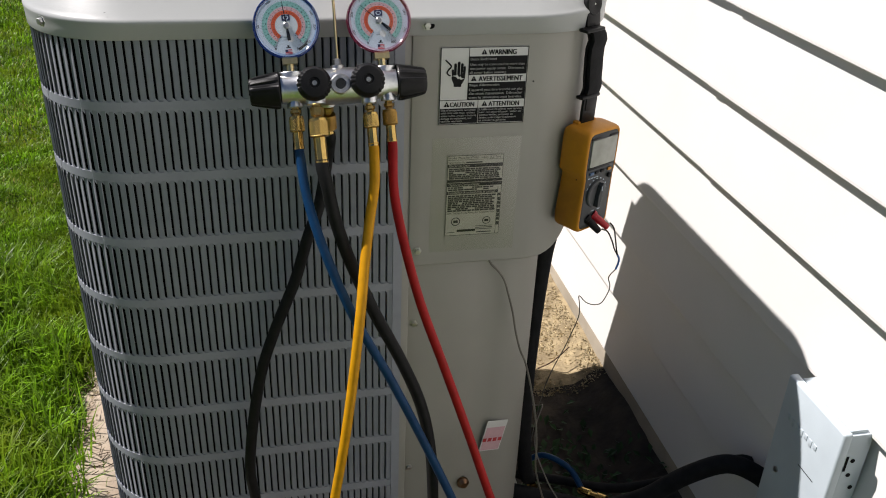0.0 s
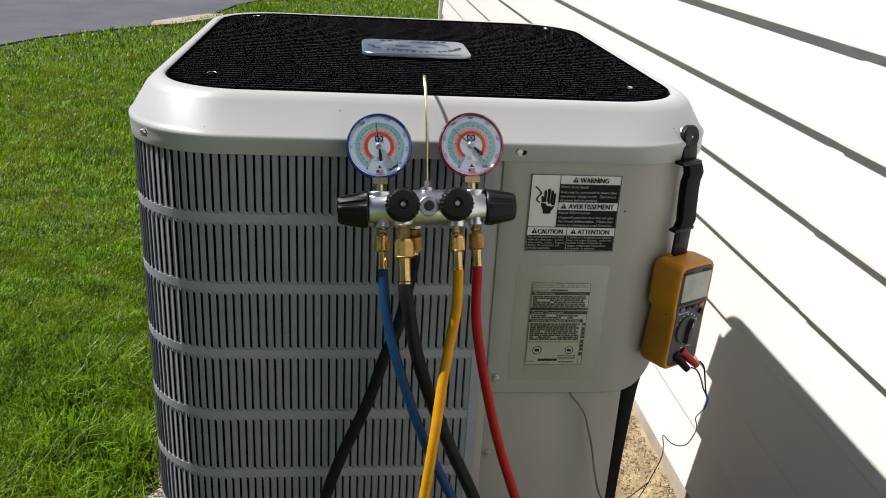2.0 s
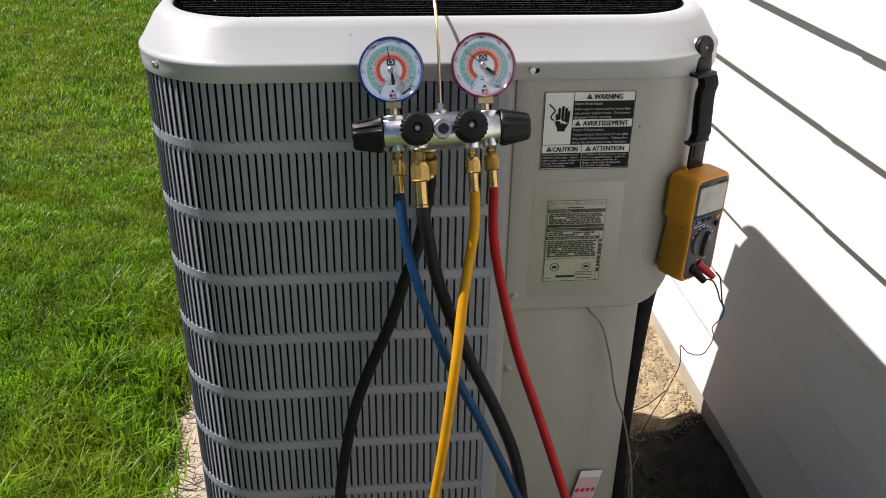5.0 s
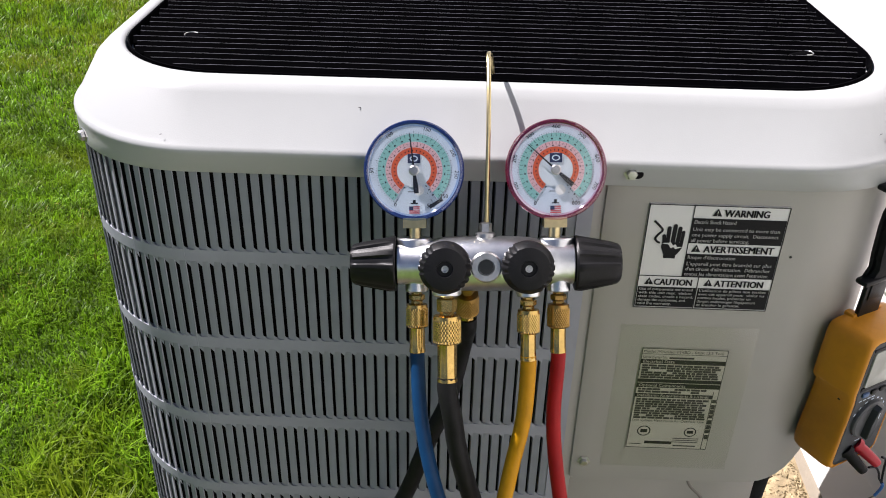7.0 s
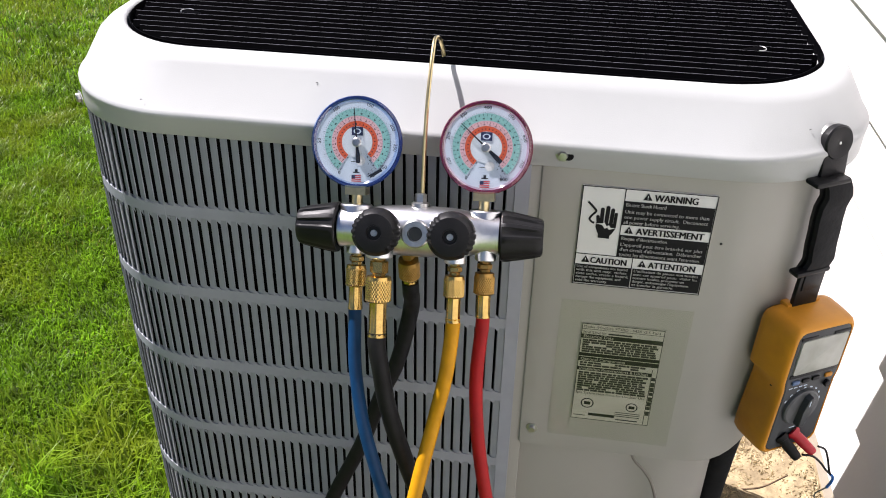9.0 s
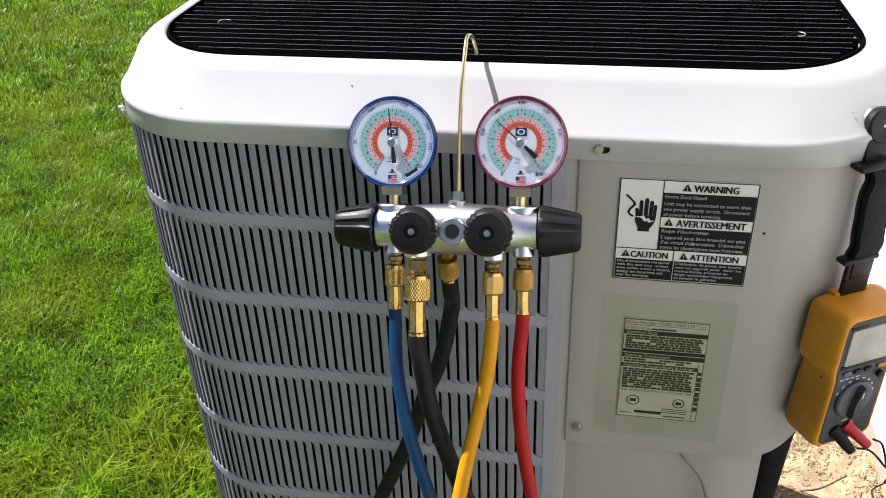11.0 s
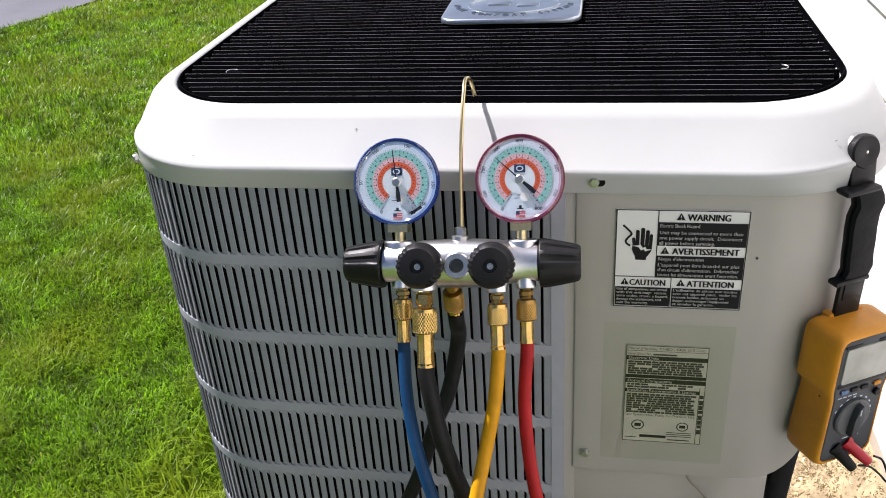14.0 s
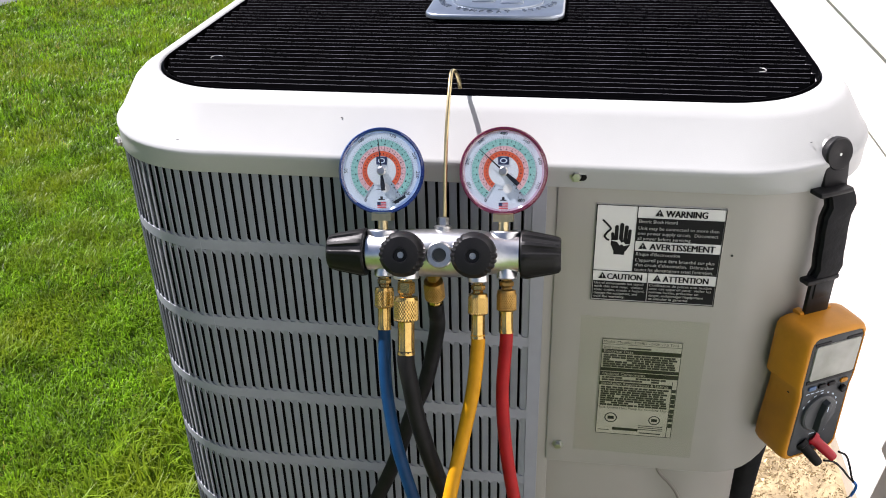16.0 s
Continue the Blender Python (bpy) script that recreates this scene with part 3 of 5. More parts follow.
for k in range(11):
    part("band", box(X1 - 0.004, X1 + 0.001, 0.295, Y1 - R, 1.0002 - 0.0985 * k, 1.0122 - 0.0985 * k), GUARD, unit)
part("guard_edge", strip(0.0, 0.0135, 0.03, 1.0975, 0.0022, 0.006), GUARD, unit)
part("guard_rail", strip(0.0, TOTAL, 0.03, 0.045, 0.0018, 0.005), GUARD, unit)

# control panel with its rolled corner, and the lower service panel set back under it
def panel_bm(pts, z_low, z_high, thick=0.012, low=None):
    """Sheet along pts; low(i) lifts the lower edge."""
    bm = bmesh.new()
    cols = []
    for i, (x, y) in enumerate(pts):
        a = pts[max(i - 1, 0)]
        b = pts[min(i + 1, len(pts) - 1)]
        d = Vector((b[0] - a[0], b[1] - a[1], 0)).normalized()
        inner = Vector((x, y, 0)) + Vector((-d.y, d.x, 0)) * thick
        zl = z_low + (low(x, y) if low else 0)
        cols.append([bm.verts.new(p) for p in ((x, y, zl + 0.003), (x, y, z_high), (inner.x, inner.y, z_high), (inner.x, inner.y, zl), (x + (inner.x - x) * 0.25, y + (inner.y - y) * 0.25, zl))])
    for a, b in zip(cols, cols[1:]):
        for k in range(5):
            bm.faces.new((a[k], a[(k + 1) % 5], b[(k + 1) % 5], b[k]))
    bm.faces.new(cols[0][::-1])
    bm.faces.new(cols[-1])
    return bm


def curl(x, y):
    s = max(0.0, x - 0.30) + max(0.0, y)
    return 0.075 * min(1.0, s / 0.13) ** 2.2


upper = [(0.1035, 0.006), (0.1045, 0.001), (0.108, 0.0)] + [(0.102 + 0.02 * k, 0.0) for k in range(1, 9)]
upper += [(0.273 + 0.12 * math.sin(radians(a)), 0.12 - 0.12 * math.cos(radians(a))) for a in range(5, 91, 5)]
upper += [(0.393, 0.15 + 0.06 * k) for k in range(3)]
panel = part("control_panel", panel_bm(upper, 0.742, 1.0975, 0.012, curl), PAINT, unit, "smooth beige control panel with a rolled corner")
lower = [(0.0965, 0.018), (0.0975, 0.012), (0.101, 0.0105), (0.13, 0.0105), (0.205, 0.0105), (0.213, 0.0145), (0.255, 0.0145)]
lower += [(0.255 + 0.08 * math.sin(radians(a)), 0.0945 - 0.08 * math.cos(radians(a))) for a in range(8, 73, 8)]
lower += [(0.345, 0.16), (0.36, 0.25), (0.36, 0.29)]
part("service_panel", panel_bm(lower, 0.02, 0.80, 0.008), PAINT, unit, "lower beige service panel")
part("back_panel", box(-0.1, 0.38, 0.79, 0.835, 0.02, 1.09), PAINT, unit)

# cap
CAP_PROFILE = (  # front and side inset from the widest line, corner radius, height
    (0.0220, 0.016, 0.122, 1.0935), (0.0100, 0.0042, 0.130, 1.0920), (0.0092, 0.0034, 0.132, 1.0928), (0.0052, 0.002, 0.141, 1.1030), (0.0012, 0.0005, 0.150, 1.1115),
    (0.0, 0.0, 0.151, 1.1145), (0.0005, 0.0, 0.151, 1.1170), (0.003, 0.002, 0.150, 1.1195), (0.008, 0.005, 0.146, 1.1233), (0.036, 0.024, 0.118, 1.1545), (0.0425, 0.030, 0.119, 1.1610),
    (0.048, 0.036, 0.119, 1.1640), (0.054, 0.042, 0.118, 1.1645), (0.0575, 0.0455, 0.117, 1.1625), (0.059, 0.047, 0.116, 1.157), (0.0595, 0.0475, 0.116, 1.130))


def cap_line(front, side, r, seg=16):
    return rounded(-0.393 + side, 0.411 - side, -0.013 + front, 0.861 - front, r, seg)


part("cap", sweep([[(x, y, z) for x, y in cap_line(f, s, r)] for f, s, r, z in CAP_PROFILE]), CAP, unit, "sloped steel top cap in beige lightened for the sun on it", smooth=50)
part("top_ledge", slab(outline(-0.010), 1.0980, 1.1000), PAINT, unit)
part("seam_strip", box(0.082, 0.1055, 0.0035, 0.018, 0.03, 1.096, 0.001), PAINT, unit)
# seams and screws
for x, y, z, yaw in ((0.121, -0.0092, 1.1072, 0), (-0.3520, 0.0262, 1.1100, -45)):
    screw(unit, pose(x, y, z, 90, 0, yaw), 0.0047)
slot_line = [(0.1265 + 0.0042 * math.cos(radians(a)), 1.1066 + 0.0040 * math.sin(radians(a))) for a in range(-90, 91, 18)] + [(0.118, 1.1106), (0.118, 1.1026)]
part("screw_slot", flat(slot_line, 0.0106), COIL, unit)
for x, y, z in ((0.117, -0.0005, 0.769), (0.116, 0.0105, 0.633), (0.113, 0.0105, 0.335), (0.113, 0.0105, 0.20)):
    screw(unit, pose(x, y, z, 90), 0.0044)
part("panel_plug", lathe([(0.0105, 0), (0.011, 0.006), (0.006, 0.012), (0, 0.012)], 14), BRONZE, unit, "small rusty threaded stub", at=pose(0.212, 0.0105, 0.287, 90))

for x, y, z in ((-0.2731, -0.0033, 1.1262), (-0.1082, 0.0161, 1.1476), (0.3330, 0.0240, 1.1350)):
    part("fleck", moved(box(-0.0010, 0.0010, -0.0002, 0.0002, -0.0002, 0.0002), pose(x, y, z, 48, 0, 30)), INK, unit)
part("rivet", lathe([(0.0013, 0), (0.0011, 0.0006), (0, 0.0008)], 10), GREYBAR, unit, at=pose(0.274, 0.0, 1.025, 90))

# top grille: ribs along x inside a black rim
grille = part("top_grille", sweep([[(x, y, z) for x, y in cap_line(o, o - 0.0120, 0.176 - o, 14)] for o, z in ((0.0600, 1.150), (0.0597, 1.1600), (0.0600, 1.1640), (0.0612, 1.1640), (0.0615, 1.160), (0.0615, 1.150))]), GRILLE, unit, "black plastic fan grille")
tagged(part("fan_well", slab(cap_line(0.0595, 0.044, 0.116), 1.118, 1.122), COIL, unit), "dark fan well under the grille")
part("grille_ledge", sweep([[(x, y, z) for x, y in cap_line(o, o - 0.0120, 0.176 - o, 14)] for o, z in ((0.0616, 1.1530), (0.0720, 1.1520), (0.0720, 1.1480))]), CAP, grille, "pale ledge under the rib ends")
RIB = 0.0148
inner = [(x - CX, y) for x, y in cap_line(0.0645, 0.0518, 0.111, 14)]
k = 0
y = 0.065
rib_cache = {}
while y < 0.785:
    edge = []
    for (xa, ya), (xb, yb) in zip(inner, inner[1:] + inner[:1]):
        if (ya - y) * (yb - y) < 0:
            edge.append(xa + (xb - xa) * (y - ya) / (yb - ya))
    half = round(max(edge) - (0.0015 if k % 2 else 0.0055), 4)
    if half not in rib_cache:
        bmr = bmesh.new()
        prof = ((-0.0062, 1.1515), (-0.0058, 1.1580), (-0.0017, 1.1632), (-0.0013, 1.1638), (-0.0007, 1.1638), (0.0010, 1.1588), (0.0050, 1.1535), (0.0048, 1.1515))
        rows = [[bmr.verts.new((sx * half, py, pz)) for py, pz in prof] for sx in (-1, 1)]
        for i in range(8):
            bmr.faces.new((rows[0][i], rows[0][(i + 1) % 8], rows[1][(i + 1) % 8], rows[1][i]))
        bmr.faces.new(rows[0][::-1]), bmr.faces.new(rows[1])
        rib_cache[half] = mesh_of("rib", bmr, GRILLE, 0)
        # narrow crest faces take a lighter grey than the rib
        rib_cache[half].materials.append(RIB_CREST)
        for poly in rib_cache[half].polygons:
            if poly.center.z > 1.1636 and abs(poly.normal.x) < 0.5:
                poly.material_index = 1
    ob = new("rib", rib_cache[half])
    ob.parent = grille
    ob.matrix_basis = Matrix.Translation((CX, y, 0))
    y += RIB
    k += 1
for sx in (-1, 1):
    for yy in (0.146, 0.745):
        slot = part("keyhole", slab([(0.0065 * math.cos(radians(a)), 0.0065 * math.sin(radians(a))) for a in range(40, 321, 20)] + [(0.016, -0.003), (0.017, 0), (0.016, 0.003)], 0, 0.0012), GRILLE, grille, at=pose(CX + sx * 0.293, yy, 1.1628, 0, 0, 200 if sx > 0 else -20))
        lip = [(0.0066 * math.cos(radians(a)), 0.0066 * math.sin(radians(a)), 0.0012) for a in range(60, 241, 30)]
        part("keyhole_lip", tube(lip, 0.0005, 6, 3), STEEL, slot)

# badge
badge = part("badge", slab(rounded(-0.0875, 0.0875, -0.070, 0.070, 0.02, 3), 0, 0.006, 0.003), SILVER, unit, "silver badge plate with raised ring and lettering", at=pose(0.010, 0.384, 1.1665))
part("badge_ring", sweep([[(0.060 * k1 * math.cos(a), 0.044 * k1 * math.sin(a), z) for a in (2 * math.pi * i / 48 for i in range(48))] for k1, z in ((1.0, 0.0055), (0.99, 0.008), (0.95, 0.008), (0.94, 0.0055))]), SILVER, badge)
part("badge_mark", join(box(-0.034, -0.004, -0.004, 0.012, 0.005, 0.0082, 0.002), box(0.004, 0.034, -0.012, 0.006, 0.005, 0.0082, 0.002)), SILVER, badge)
arc = []
for i, ch in enumerate("HOME COMFORT SYSTEMS"):
    a = radians(-82 + 8.63 * i)
    cu = bpy.data.curves.new("letters", "FONT")
    cu.body, cu.size, cu.align_x, cu.extrude = ch, 0.0115, "CENTER", 0.0008
    tmp = bpy.data.objects.new("letters", cu)
    me = bpy.data.meshes.new_from_object(tmp)
    me.transform(Matrix.Translation((0.077 * math.sin(a), -0.0595 * math.cos(a) + 0.002, 0.0066)) @ pose(0, 0, 0, 0, 0, math.degrees(a) * 0.8))
    arc.append(me)
    bpy.data.objects.remove(tmp)
    bpy.data.curves.remove(cu)
bm = bmesh.new()
for me in arc:
    bm.from_mesh(me)
    bpy.data.meshes.remove(me)
part("badge_letters", bm, DARK_SILVER, badge, smooth=0)
bars = [box(0.013 * i - 0.0042, 0.013 * i + 0.0042, 0.049, 0.058, 0.005, 0.0072) for i in range(-4, 5)]
part("badge_bars", join(*bars), DARK_SILVER, badge)

# ---- stickers on the control panel ----
WX0, WX1, WZ0, WZ1 = 0.142, 0.2635, 0.9665, 1.075
wlabel = part("warning_label", box(WX0, WX1, -0.0012, 0.0, WZ0, WZ1), PAPER, unit, "black and white bilingual electric shock warning sticker", smooth=0)


def WL(u, v):
    return WX0 + (WX1 - WX0) * u, WZ1 - (WZ1 - WZ0) * v


def block(u0, u1, v0, v1):
    (x0, z1), (x1, z0) = WL(u0, v0), WL(u1, v1)
    return x0, x1, z0, z1


for name, spec in (("black_field", (0.325, 0.99, 0.118, 0.352)), ("black_field", (0.325, 0.99, 0.452, 0.672)), ("black_field", (0.012, 0.445, 0.785, 0.985)), ("black_field", (0.458, 0.99, 0.785, 0.985)),
                   ("rule", (0.0, 1.0, 0.0, 0.008)), ("rule", (0.0, 1.0, 0.992, 1.0)), ("rule", (0.0, 0.008, 0, 1)), ("rule", (0.992, 1, 0, 1)), ("rule", (0.318, 0.325, 0, 0.672)), ("rule", (0.0, 1.0, 0.672, 0.680)), ("rule", (0.445, 0.452, 0.68, 1))):
    part(name, quads([block(*spec)], 0.0015 if name == "black_field" else 0.0016), INK, wlabel, smooth=0)
for text, u, v, size, width, tu in (("WARNING", 0.70, 0.098, 0.0100, 0.0385, 0.49), ("AVERTISSEMENT", 0.695, 0.435, 0.0100, 0.0615, 0.385), ("CAUTION", 0.265, 0.765, 0.0096, 0.034, 0.085), ("ATTENTION", 0.755, 0.765, 0.0096, 0.0435, 0.525)):
    x, z = WL(u, v)
    lettering("heading", [(text, x + dx, z, size, "CENTER", width, 0) for dx in (-0.00035, 0, 0.00035)], INK, wlabel, depth=0.0017)
    x, z = WL(tu, v - 0.003)
    part("warning_triangle", flat([(x - 0.0042, z), (x + 0.0042, z), (x, z + 0.0076)], 0.0017), INK, wlabel, smooth=0)
    lettering("triangle_mark", [("!", x, z + 0.0008, 0.0062, "CENTER", 0, 0)], PAPER, wlabel, depth=0.0019)
body_rows = []
for u, v0, dv, size, width, rows in (
        (0.335, 0.168, 0.0, 0.0052, 0.036, ("Electric Shock Hazard",)),
        (0.335, 0.235, 0.052, 0.0052, 0.0755, ("Unit may be connected to more than", "one power supply circuit.  Disconnect")),
        (0.335, 0.339, 0.0, 0.0052, 0.051, ("all power before servicing.",)),
        (0.335, 0.500, 0.0, 0.0052, 0.042, ("Risque d'électrocution",)),
        (0.335, 0.562, 0.050, 0.0052, 0.0755, ("L'appareil peut être branché sur plus", "d'un circuit d'alimentation.  Débrancher", "toutes les alimentations avant l'entretien.")),
        (0.022, 0.820, 0.0365, 0.0042, 0.0, ("Use of components not tested", "with this unit may:  violate", "state codes, create a hazard,", "damage the equipment, and", "void the warranty.")),
        (0.468, 0.820, 0.0365, 0.0042, 0.0, ("L'utilisation de pièces non testées", "avec cet appareil peut:  violer les", "normes locales, présenter un", "danger, endommager l'équipement", "et annuler la garantie."))):
    for i, text in enumerate(rows):
        x, z = WL(u, v0 + dv * i)
        for dx in (0, 0.00012):
            body_rows.append((text, x + dx, z, size, "LEFT", width if width else len(text) * 0.00172, 0))
lettering("fine_print", body_rows, PAPER, wlabel, depth=0.0017)
# shock symbol: a black palm block with five bars, a white bolt and a cable arc
def sym(px, pz):
    return WX0 + px * 0.001, WZ1 - pz * 0.001


def capsule(a, b, r):
    (x0, z0), (x1, z1) = sym(*a), sym(*b)
    t = math.atan2(z1 - z0, x1 - x0)
    ends = [(x1 + r * math.cos(t + radians(k)), z1 + r * math.sin(t + radians(k))) for k in range(-90, 91, 30)]
    return ends + [(x0 + r * math.cos(t + radians(k)), z0 + r * math.sin(t + radians(k))) for k in range(90, 271, 30)]


for a, b, r in (((20.8, 41), (20.6, 23.5), 0.0018), ((25.2, 41), (25.5, 21.2), 0.0019), ((29.4, 41), (30.0, 23.5), 0.0018), ((32.9, 42), (33.4, 27.5), 0.0016), ((18.4, 42), (17.0, 31.5), 0.0016)):
    part("symbol_bar", flat(capsule(a, b, r), 0.0015), INK, wlabel, smooth=0)
part("symbol_palm", flat([sym(*p) for p in ((34.6, 38.5), (34.3, 43.5), (31.5, 49.0), (29.5, 51.5), (19.5, 51.5), (18.2, 49.0), (15.8, 43.0), (16.0, 37.5), (19.5, 37.0))][::-1], 0.0016), INK, wlabel, smooth=0)
part("symbol_wrist", flat([sym(*p) for p in ((19.0, 51.0), (29.8, 51.0), (29.6, 54.6), (19.2, 54.4))][::-1], 0.0015), INK, wlabel, smooth=0)
cable = [sym(*p) for p in ((6.8, 16.8), (11.5, 21.5), (14.8, 26.0), (11.5, 30.5), (9.6, 34.5), (11.5, 37.5), (14.0, 38.8))]
part("symbol_cable", tube([(x, -0.0012, z) for x, z in cable], 0.0011, 6), INK, wlabel)
part("symbol_bolt", flat([sym(*p) for p in ((15.2, 38.8), (22.0, 38.2), (23.4, 36.8), (26.0, 41.0), (28.2, 39.6), (29.8, 42.4), (34.8, 42.2), (28.4, 44.6), (26.8, 42.4), (24.4, 43.8), (21.8, 40.0))][::-1], 0.0019), PAPER, wlabel, smooth=0)

# rating plate under a clear overlay
rating = part("rating_plate", box(0.1575, 0.2395, -0.0010, 0.0, 0.7915, 0.9195), PLATE, unit, "silver rating plate with dense black print under clear film", smooth=0)


def RL(u, v):
    return 0.1575 + 0.082 * u, 0.9195 - 0.128 * v


def rblock(u0, u1, v0, v1):
    (x0, z1), (x1, z0) = RL(u0, v0), RL(u1, v1)
    return x0, x1, z0, z1


part("plate_fields", quads([rblock(0, 1, 0, 0.006), rblock(0, 1, 0.994, 1), rblock(0, 0.008, 0, 1), rblock(0.992, 1, 0, 1), rblock(0, 1, 0.052, 0.056), rblock(0.0, 1, 0.104, 0.146), rblock(0, 1, 0.292, 0.326), rblock(0, 1, 0.332, 0.376), rblock(0, 0.93, 0.436, 0.474), rblock(0.93, 0.938, 0.40, 1)], 0.0012), INK, rating, smooth=0)
part("side_cells", quads([rblock(0.94, 0.99, 0.478 + 0.052 * i, 0.512 + 0.052 * i + 0.012 * (i % 3 > 0)) for i in range(8)], 0.0012), GREYBAR, rating, smooth=0)
lettering("plate_heading", [(text, *RL(u, v), 0.0050, "LEFT", w, 0) for text, u, v, w in (("Electrical Data", 0.03, 0.136, 0.030), ("Optional Components", 0.03, 0.366, 0.045), ("Installation Requirements & Listings", 0.03, 0.466, 0.070))], PLATE, rating, depth=0.0014)
r2 = random.Random(9)
fine = []
for v in [0.154 + 0.0225 * i for i in range(6)] + [0.383 + 0.025 * i for i in range(2)] + [0.486 + 0.0232 * i for i in range(9)]:
    u = 0.03
    stop = 0.9 if v > 0.33 else 0.96
    while u < stop - 0.05:
        w = r2.uniform(0.03, 0.11)
        if r2.random() < 0.95:
            fine.append(rblock(u, min(stop, u + w), v, v + 0.0195))
        u += w + r2.uniform(0.005, 0.013)
for i in range(3):
    fine.append(rblock(0.56, 0.88, 0.885 + 0.02 * i, 0.893 + 0.02 * i))
fine += [rblock(0.03, 0.18, 0.955, 0.963), rblock(0.58, 0.86, 0.962, 0.974), rblock(0.33, 0.62, 0.079, 0.095)]
part("plate_print", quads(fine, 0.0012), GREYBAR, rating, smooth=0)
plate_rows = [("Model (Modèle): FT4BD - 042K (3.5 Ton)", *RL(0.02, 0.043), 0.0048, "LEFT", 0.076, 0), ("Serial (Série) No.", *RL(0.02, 0.096), 0.0046, "LEFT", 0.024, 0),
              ("Split System Heat Pump for Outdoor Use", *RL(0.02, 0.722), 0.0046, "LEFT", 0.072, 0)]
lettering("plate_text", plate_rows, INK, rating, depth=0.0012)
part("plate_name_bar", quads([rblock(0.22, 0.56, 0.925, 0.955)], 0.0012), INK, rating, smooth=0)
for u, rr in ((0.19, 0.0068), (0.76, 0.0062)):
    x, z = RL(u, 0.82)
    part("approval_mark", moved(join(ring(rr * 0.82, rr, 0.0), quads([(-rr * 0.5, rr * 0.5, -rr * 0.32, rr * 0.32)], 0.0)), pose(x, -0.0012, z)), INK, rating, smooth=0)
part("clear_overlay", box(0.134, 0.263, -0.0022, -0.0016, 0.766, 0.947), FILM, unit, "clear plastic film over the rating plate", smooth=0).visible_shadow = False
part("lower_sticker", moved(box(-0.020, 0.020, -0.0008, 0, -0.034, 0.034), pose(0.262, 0.0118, 0.385, 4, 10, 12)), PAPER, unit, "peeling white and pink sticker on the service panel", smooth=0)
part("sticker_field", moved(quads([(-0.018, 0.018, -0.032, 0.020)], 0.0014), pose(0.262, 0.0118, 0.385, 4, 10, 12)), PINK, unit, smooth=0)
part("sticker_print", moved(quads([(-0.019 + 0.010 * i, -0.012 + 0.010 * i, -0.012, -0.004) for i in range(4)], 0.0018), pose(0.262, 0.0118, 0.385, 4, 10, 12)), RED_INK, unit, smooth=0)

# ---- manifold gauge set ----
MAN = pose(0.001, -0.061, 1.046, -25, 0, 0) @ pose(0, 0, 0, 0, -2.2, 0)
manifold = thing("manifold_gauge_set", "four-valve refrigerant manifold with two gauges hooked on the unit's cap", "gauge set", MAN)
body = part("manifold_body", lathe([(0.0155, -0.0725), (0.0172, -0.0715), (0.0175, -0.060), (0.0190, -0.048), (0.0215, -0.036), (0.0225, -0.02), (0.0228, 0), (0.0225, 0.02), (0.0215, 0.036), (0.0190, 0.048), (0.0175, 0.060), (0.0172, 0.0715), (0.0155, 0.0725)], 40, "x"), CHROME, manifold, "polished aluminium manifold block")
for sx in (-1, 1):
    part("gauge_boss", slab([(0.015 * math.cos(radians(a)), 0.0125 * math.sin(radians(a))) for a in range(0, 360, 18)], 0.0, 0.0215, 0.002), CHROME, body, at=pose(sx * 0.0585, 0.002, 0))
part("sight_ring", lathe([(0.0125, 0.015), (0.0125, 0.0255), (0.0112, 0.027), (0.0068, 0.027), (0.0062, 0.0245), (0, 0.0243)], 6 * 4, "y"), STEEL, body)
part("sight_glass", lathe([(0.0061, 0.0244), (0.0058, 0.0254), (0, 0.0258)], 20, "y"), DIAL_GREY, body, "dark round sight glass")


def end_knob(sx):
    prof = [(0.006, 0.0), (0.0222, 0.0003), (0.0228, 0.0016), (0.0220, 0.006), (0.0199, 0.018), (0.0176, 0.030), (0.0162, 0.0352), (0.0146, 0.0370), (0.0, 0.0372)]
    bm = lathe(prof, 84, "x", lambda i, a: 1 + (0.045 if math.cos(a * 12) > 0.1 else -0.05) * (2 < i < 7) * (math.cos(3 * a) > -0.3))
    return part("end_knob", bm, MATTE, manifold, "black tapered valve knob with ribs", at=pose(sx * 0.0728, 0, 0, 0, 0, 0 if sx > 0 else 180))


def front_knob(x):
    part("valve_stem", lathe([(0.0095, 0.0), (0.0095, 0.026), (0.0, 0.026)], 24, "y"), STEEL, manifold, at=pose(x, 0, 0))
    prof = [(0.0125, 0.0235), (0.0188, 0.0242), (0.0205, 0.027), (0.0210, 0.034), (0.0202, 0.0405), (0.0165, 0.0450), (0.0095, 0.0462), (0.0065, 0.0462), (0.0060, 0.0435), (0.0, 0.0435)]
    k = part("front_knob", lathe(prof, 108, "y", lambda i, a: 1 + (0.012 if math.cos(a * 24) > 0 else -0.035) * (1 < i < 6) * (math.cos(a * 2 + 0.9) > 0.2)), MATTE, manifold, "black round valve knob", at=pose(x, 0, 0.001))
    part("knob_screw", lathe([(0.0030, 0.0434), (0.0028, 0.0444), (0.0020, 0.0444), (0.0016, 0.0436), (0, 0.0436)], 14, "y"), STEEL, k)


for sx in (-1, 1):
    end_knob(sx)
    front_knob(sx * 0.0325)


